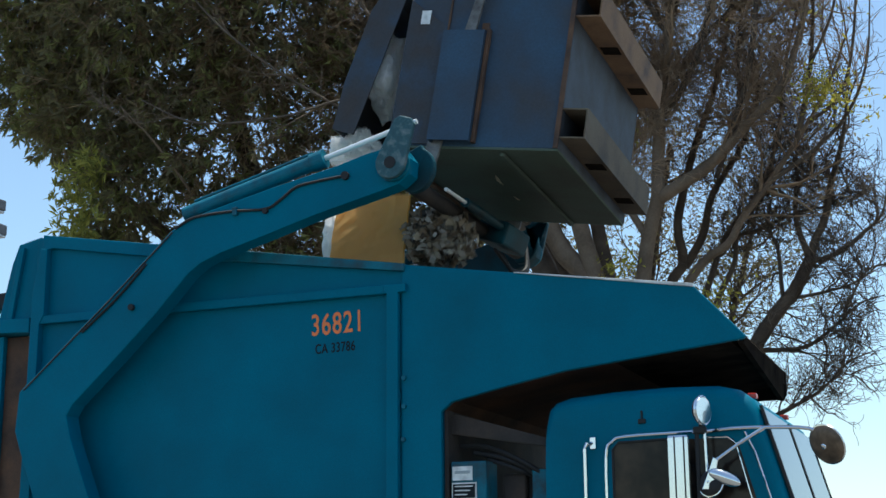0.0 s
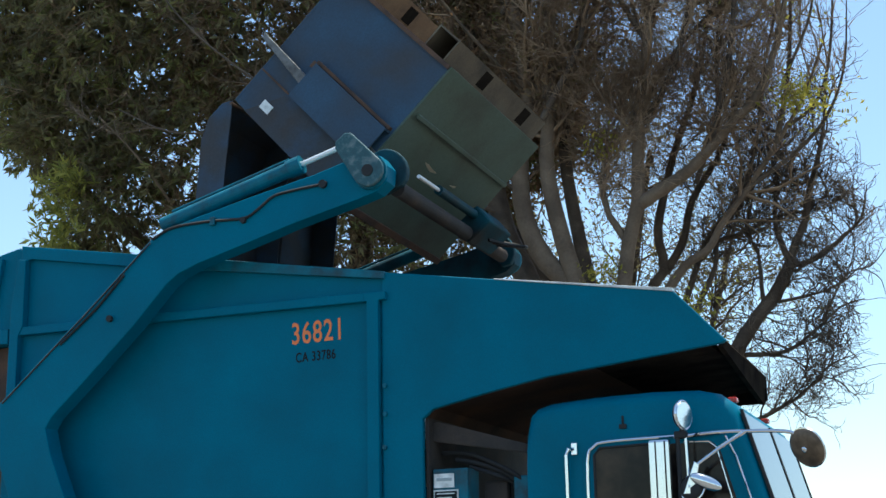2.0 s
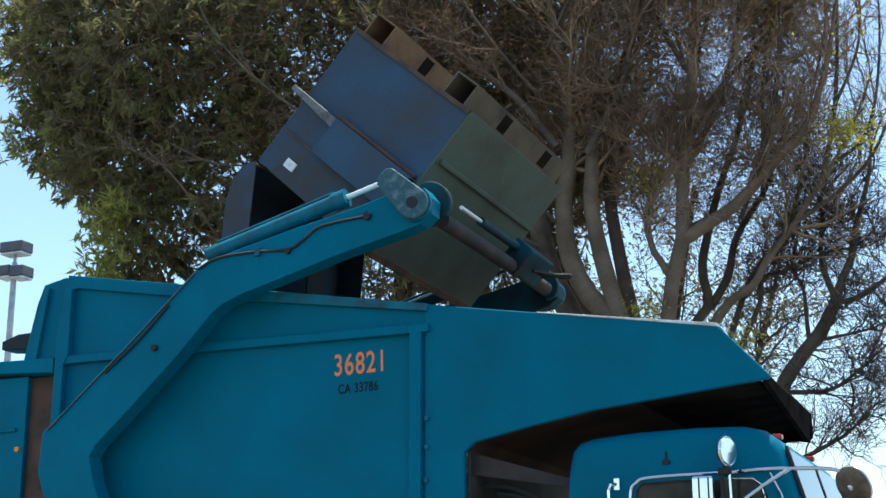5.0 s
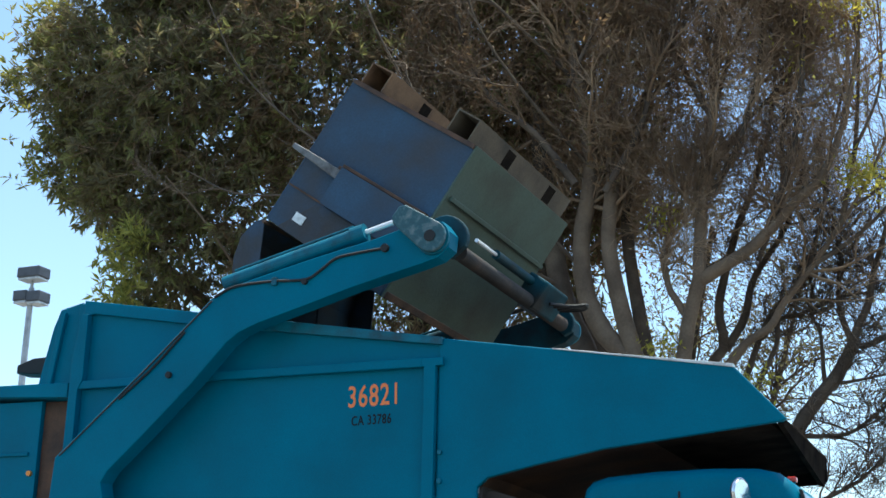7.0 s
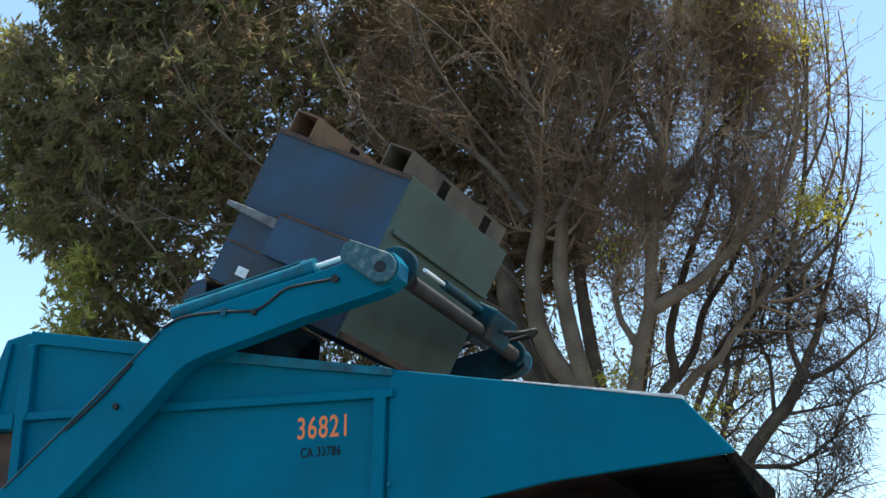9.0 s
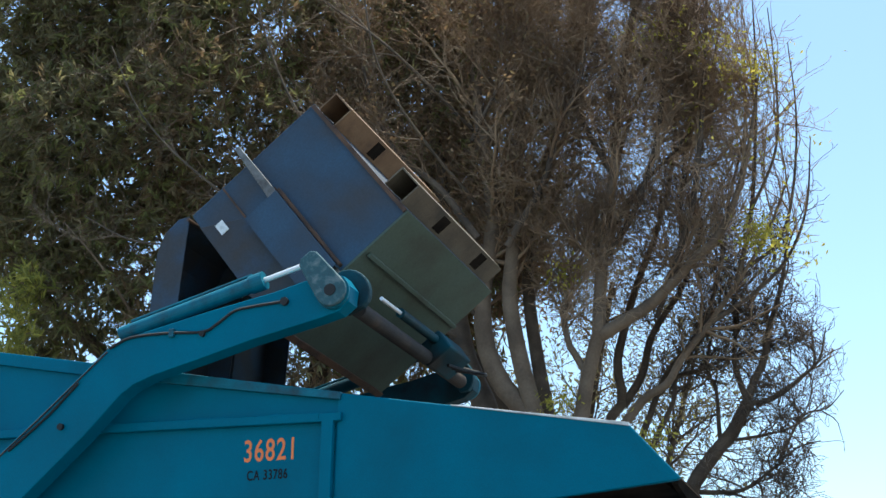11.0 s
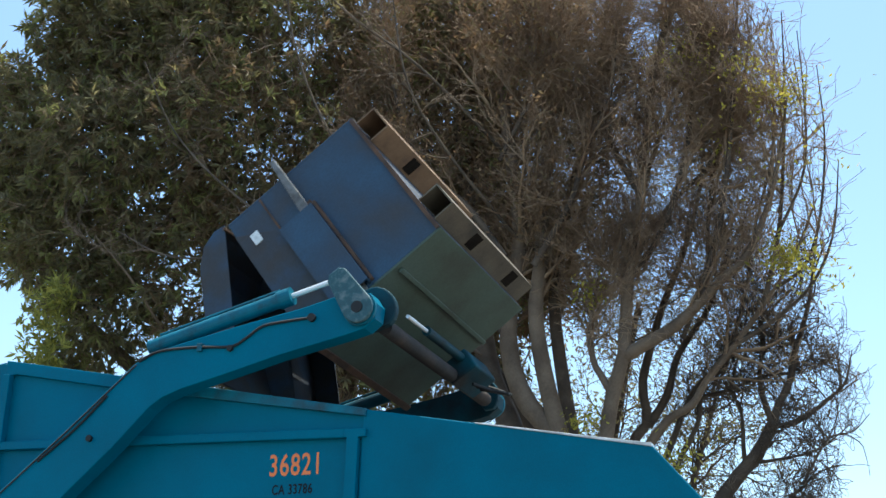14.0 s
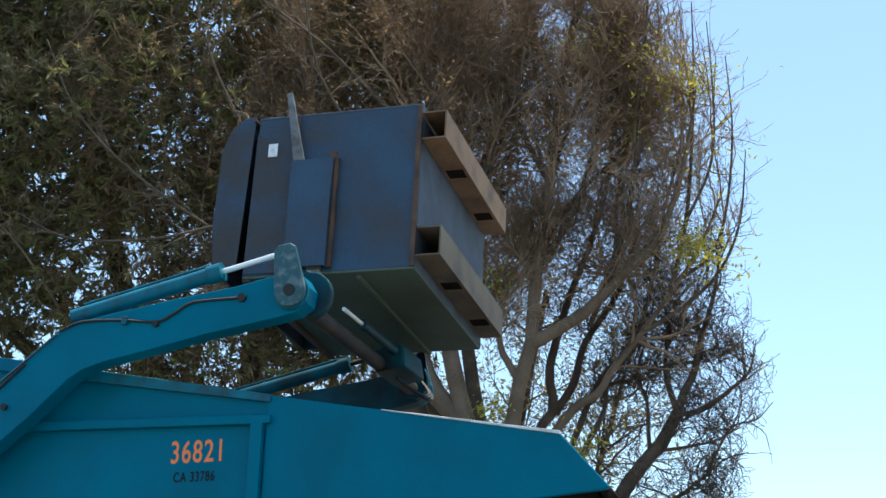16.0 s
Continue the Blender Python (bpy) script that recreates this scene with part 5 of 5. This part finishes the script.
# ---- everything that moves ----
# seconds, place of the container's base and its turn from upright
TIP_ROWS = ((0, 1.310, 5.315, 81.8), (0.5, 1.298, 5.306, 81.9), (1, 0.999, 5.610, 97.2), (1.5, 0.469, 5.899, 121.6), (2, 0.125, 5.913, 133.7), (2.5, 0.158, 5.826, 127.9), (3, 0.139, 5.835, 129.3), (3.5, 0.061, 5.836, 132.4), (6, -0.215, 5.779, 142.8), (6.5, -0.270, 5.762, 145.3), (7, -0.282, 5.764, 145.9), (7.5, -0.374, 5.738, 150.0), (8, -0.387, 5.727, 150.7), (8.5, -0.458, 5.698, 154.0), (9, -0.448, 5.703, 153.8), (9.5, -0.150, 5.787, 140.1), (10, 0.151, 5.803, 126.9), (12.5, -0.156, 5.785, 140.6), (13, -0.199, 5.783, 143.0), (13.5, -0.199, 5.787, 143.0), (14, 0.131, 5.820, 128.8), (14.5, 0.448, 5.749, 114.9), (15, 0.533, 5.718, 111.1), (15.5, 0.787, 5.562, 96.9), (16, 1.068, 5.494, 90.0))


def container_pose(t):
    ts = [r[0] for r in TIP_ROWS]
    x, z, a = (float(np.interp(t, ts, [r[k] for r in TIP_ROWS])) for k in (1, 2, 3))
    return x, z, a


def seated(x, z, a):
    """The container sits a little askew on the forks, turned about its near side."""
    return pose(x, 1.22 - HALF, z, 0, -a, 0) @ pose(0, 0, 0, 0, 0, 3.5) @ pose(0, HALF, 0)


def in_container(t, x, y, z, turn=0):
    return seated(*container_pose(t)) @ pose(x, y, z, 0, turn, 0)


# turn of the forks against the container's
SLACK = ((0, -11), (0.5, -11), (1.0, -11), (1.5, -5), (3.5, -4), (7, -2), (12.5, -2), (15, -2.5), (15.5, 3), (16, 11))
ARM_ROWS = ((0, 0.2), (0.5, -0.1), (1.0, 0), (15.0, 0.1), (15.5, 0.2), (15.65, 0.9), (15.85, 2.4), (16, 3.4))
LID_LEAN = ((0, 21), (0.5, 19), (1.0, 11), (1.5, 1), (2, 4), (3.5, 4), (9, 2), (13.5, 2), (14, -13), (14.5, -7), (15, -3), (15.5, -4), (16, 2))


def fall(ob, rest, leave, y, keys, stand=0):
    """Rides in the container until it leaves, then follows the keys (seconds, x, z, turn) down into the hopper and stays there."""
    rows, t = [], 0.0
    while t < leave:
        rows.append((t, in_container(t, *rest)))
        t += 0.25
    for t, x, z, turn in keys:
        rows.append((t, pose(x, y, z, 0, turn, 0) @ pose(0, 0, 0, stand)))
    rows.append((16.0, rows[-1][1]))
    walk(ob, rows)


def motions():
    walk(dumpster, [(t, seated(x, z, a)) for t, x, z, a in TIP_ROWS])
    times = sorted({r[0] for r in TIP_ROWS} | {r[0] for r in ARM_ROWS})
    for lid in lids:
        rows = []
        for t, _, _, a in TIP_ROWS:
            lean = float(np.interp(t, [r[0] for r in LID_LEAN], [r[1] for r in LID_LEAN]))
            rows.append((t, pose(0.66, 0, 1.365, 0, a + lean - 90, 0)))
        walk(lid, rows)
    for arm, o in arms:
        walk(arm, [(t, pose(o.x, o.y, o.z, 0, a, 0)) for t, a in ARM_ROWS])
    at_arm = lambda t: float(np.interp(t, [r[0] for r in ARM_ROWS], [r[1] for r in ARM_ROWS]))
    for i, (fork, j) in enumerate(forks):
        rows, barrel_rows, ram_rows = [], [], []
        for t in times:
            turn = container_pose(t)[2] - 90 + at_arm(t) + float(np.interp(t, [r[0] for r in SLACK], [r[1] for r in SLACK]))
            rows.append((t, pose(j.x, j.y, j.z, 0, -turn, 0)))
            c, s = math.cos(radians(turn)), math.sin(radians(turn))
            tip = Vector((JOINT.x + TIP.x * c - TIP.z * s, 0, JOINT.z + TIP.x * s + TIP.z * c))
            slope = math.degrees(math.atan2(tip.z - BASE.z, tip.x - BASE.x))
            barrel_rows.append((t, pose(BASE.x - PIVOT.x, 0, BASE.z - PIVOT.z, 0, -slope, 0)))
            ram_rows.append((t, pose(tip.x - PIVOT.x, 0, tip.z - PIVOT.z, 0, -slope, 0)))
        walk(fork, rows), walk(barrels[i][0], barrel_rows), walk(rams[i][0], ram_rows)
    for ob, args in rubbish:
        fall(ob, *args)


LITTER = "loose brown and grey litter falling into the hopper"
BAGS = "crumpled translucent white rubbish bag"
rubbish = [
    (board("foam_board", "large yellow board dropping edge-on into the hopper", (0.62, 0.62, 0.05), CARD, 1), ((0, 0, 0.5, 0), 0, 0.75, ((0, -0.49, 4.33, 2), (0.15, -0.5, 4.05, 4), (0.4, -0.5, 3.2, 10), (0.6, -0.45, 2.7, 20)), 78)),
    (scatter(LITTER, (0.5, 0.6, 0.42), 2), ((0, 0, 0.5, 0), 0, 0.95, ((0, 0.02, 4.28, 0), (0.2, 0.02, 4.0, 30), (0.45, 0.0, 3.0, 60), (0.6, 0, 2.7, 70)))),
    (scatter(LITTER, (0.30, 0.4, 0.46), 3), ((-0.3, -0.2, 1.2, 0), 0.1, 0.85, ((0.2, -0.25, 4.75, 0), (0.4, -0.10, 4.32, 40), (0.55, -0.05, 4.1, 60), (0.8, 0, 3.2, 90), (0.95, 0, 2.75, 95)))),
    (crumpled("plastic_bag", BAGS, "rubbish bag", (0.26, 0.3, 0.34), BAG, 12), ((-0.1, -0.2, 1.0, 0), 0.45, 0.8, ((0.55, -0.2, 4.75, 0), (0.8, 0.02, 4.24, 40), (1.0, 0.05, 3.9, 60), (1.2, 0.05, 3.2, 80), (1.3, 0, 2.8, 90)))),
    (crumpled("plastic_bag", BAGS, "rubbish bag", (0.40, 0.45, 0.52), BAG, 4), ((0.1, -0.5, 1.15, 0), 1.3, 0.55, ((1.4, -0.98, 5.3, 0), (1.5, -0.95, 5.15, 20), (1.65, -0.85, 4.75, 40), (1.85, -0.7, 4.1, 60), (2.1, -0.6, 3.0, 80)))),
    (crumpled("plastic_bag", BAGS, "rubbish bag", (0.85, 0.6, 0.3), BAG, 5), ((-0.1, -0.3, 0.9, 20), 1.0, 0.8, ((1.1, -0.55, 4.95, -20), (1.3, -0.50, 4.6, -8), (1.5, -0.48, 4.33, 0), (1.7, -0.45, 4.05, 5), (2.0, -0.4, 3.1, 10)))),
    (scatter(LITTER, (0.6, 0.6, 0.55), 6), ((-0.3, 0.0, 0.75, 10), 0.85, 1.0, ((1.0, -0.2, 4.85, 0), (1.2, -0.02, 4.35, 30), (1.5, 0.02, 4.18, 45), (1.75, 0.05, 3.8, 60), (2.05, 0.05, 3.0, 70)))),
    (crumpled("plastic_bag", BAGS, "rubbish bag", (0.46, 0.45, 0.40), BAG, 7), ((0.2, -0.5, 0.85, 0), 2.4, 0.6, ((2.5, -1.2, 5.55, 0), (2.8, -1.14, 5.28, 15), (3.0, -1.10, 5.10, 25), (3.25, -1.04, 4.86, 40), (3.5, -1.0, 4.70, 50), (3.8, -0.95, 4.2, 60), (4.2, -0.9, 3.0, 80)))),
    (crumpled("plastic_bag", BAGS, "rubbish bag", (0.42, 0.4, 0.26), BAG, 14), ((0.1, -0.4, 0.95, 0), 2.5, 0.6, ((2.6, -1.3, 5.2, 0), (2.8, -1.24, 5.0, 10), (3.0, -1.16, 4.80, 20), (3.25, -1.05, 4.6, 30), (3.5, -0.95, 4.5, 40), (3.8, -0.9, 4.0, 50), (4.2, -0.85, 2.95, 60)))),
    (board("cardboard_sheet", "bent brown cardboard sheet sliding into the hopper", (0.85, 0.8, 0.14), BEIGE, 8), ((-0.25, -0.1, 0.6, 15), 2.5, 0.8, ((2.6, -0.9, 4.75, 30), (2.8, -0.75, 4.55, 30), (3.0, -0.62, 4.42, 28), (3.25, -0.5, 4.33, 24), (3.5, -0.42, 4.24, 20), (3.8, -0.3, 3.9, 20), (4.3, -0.2, 2.9, 15)), 62)),
    (scatter(LITTER, (0.42, 0.5, 0.36), 13), ((-0.1, 0.0, 0.5, 10), 2.9, 0.9, ((3.0, -1.1, 4.7, 0), (3.25, -1.05, 4.5, 20), (3.5, -0.98, 4.35, 30), (3.8, -0.9, 3.9, 40), (4.2, -0.8, 2.9, 50)))),
    (crumpled("blue_bag", "small bright blue plastic bag", "rubbish bag", (0.22, 0.24, 0.17), BAG_BLUE, 9), ((0.25, -0.6, 0.8, 0), 3.2, 0.5, ((3.35, -1.38, 5.15, 0), (3.5, -1.36, 5.06, 20), (3.7, -1.3, 4.8, 40), (4.2, -1.0, 3.0, 80)))),
    (crumpled("plastic_bag", BAGS, "rubbish bag", (0.40, 0.3, 0.26), BAG, 15), ((0, 0, 0.5, 0), 0, 0.55, ((0, -0.5, 4.95, 0), (0.2, -0.38, 4.5, 15), (0.45, -0.2, 3.4, 40), (0.6, -0.1, 2.8, 50)))),
    (crumpled("plastic_bag", BAGS, "rubbish bag", (0.22, 0.3, 0.55), BAG, 16), ((0, 0, 0.5, 0), 0, 0.9, ((0, -0.80, 4.32, 0), (0.15, -0.78, 4.05, 5), (0.4, -0.7, 3.2, 10), (0.55, -0.6, 2.75, 15)))),
    (crumpled("red_carton", "small bright red carton", "carton", (0.08, 0.1, 0.13), PLASTIC_RED, 10), ((0, 0, 0.5, 0), 0, 0.5, ((0, -0.60, 5.16, 0), (0.2, -0.42, 4.75, 20), (0.4, -0.1, 4.28, 60), (0.5, -0.08, 4.10, 70), (0.68, -0.06, 3.2, 90), (0.8, -0.05, 2.8, 95)))),
    (crumpled("plastic_bag", BAGS, "rubbish bag", (0.34, 0.4, 0.62), BAG, 11), ((0.25, -0.35, 1.25, 0), 0.0, 0.55, ((0, -0.28, 5.55, 0), (0.1, -0.30, 5.5, 0), (0.5, -0.36, 5.2, 5), (0.75, -0.36, 4.95, 10), (1.0, -0.30, 4.2, 30), (1.3, -0.2, 2.9, 50)))),
]
motions()
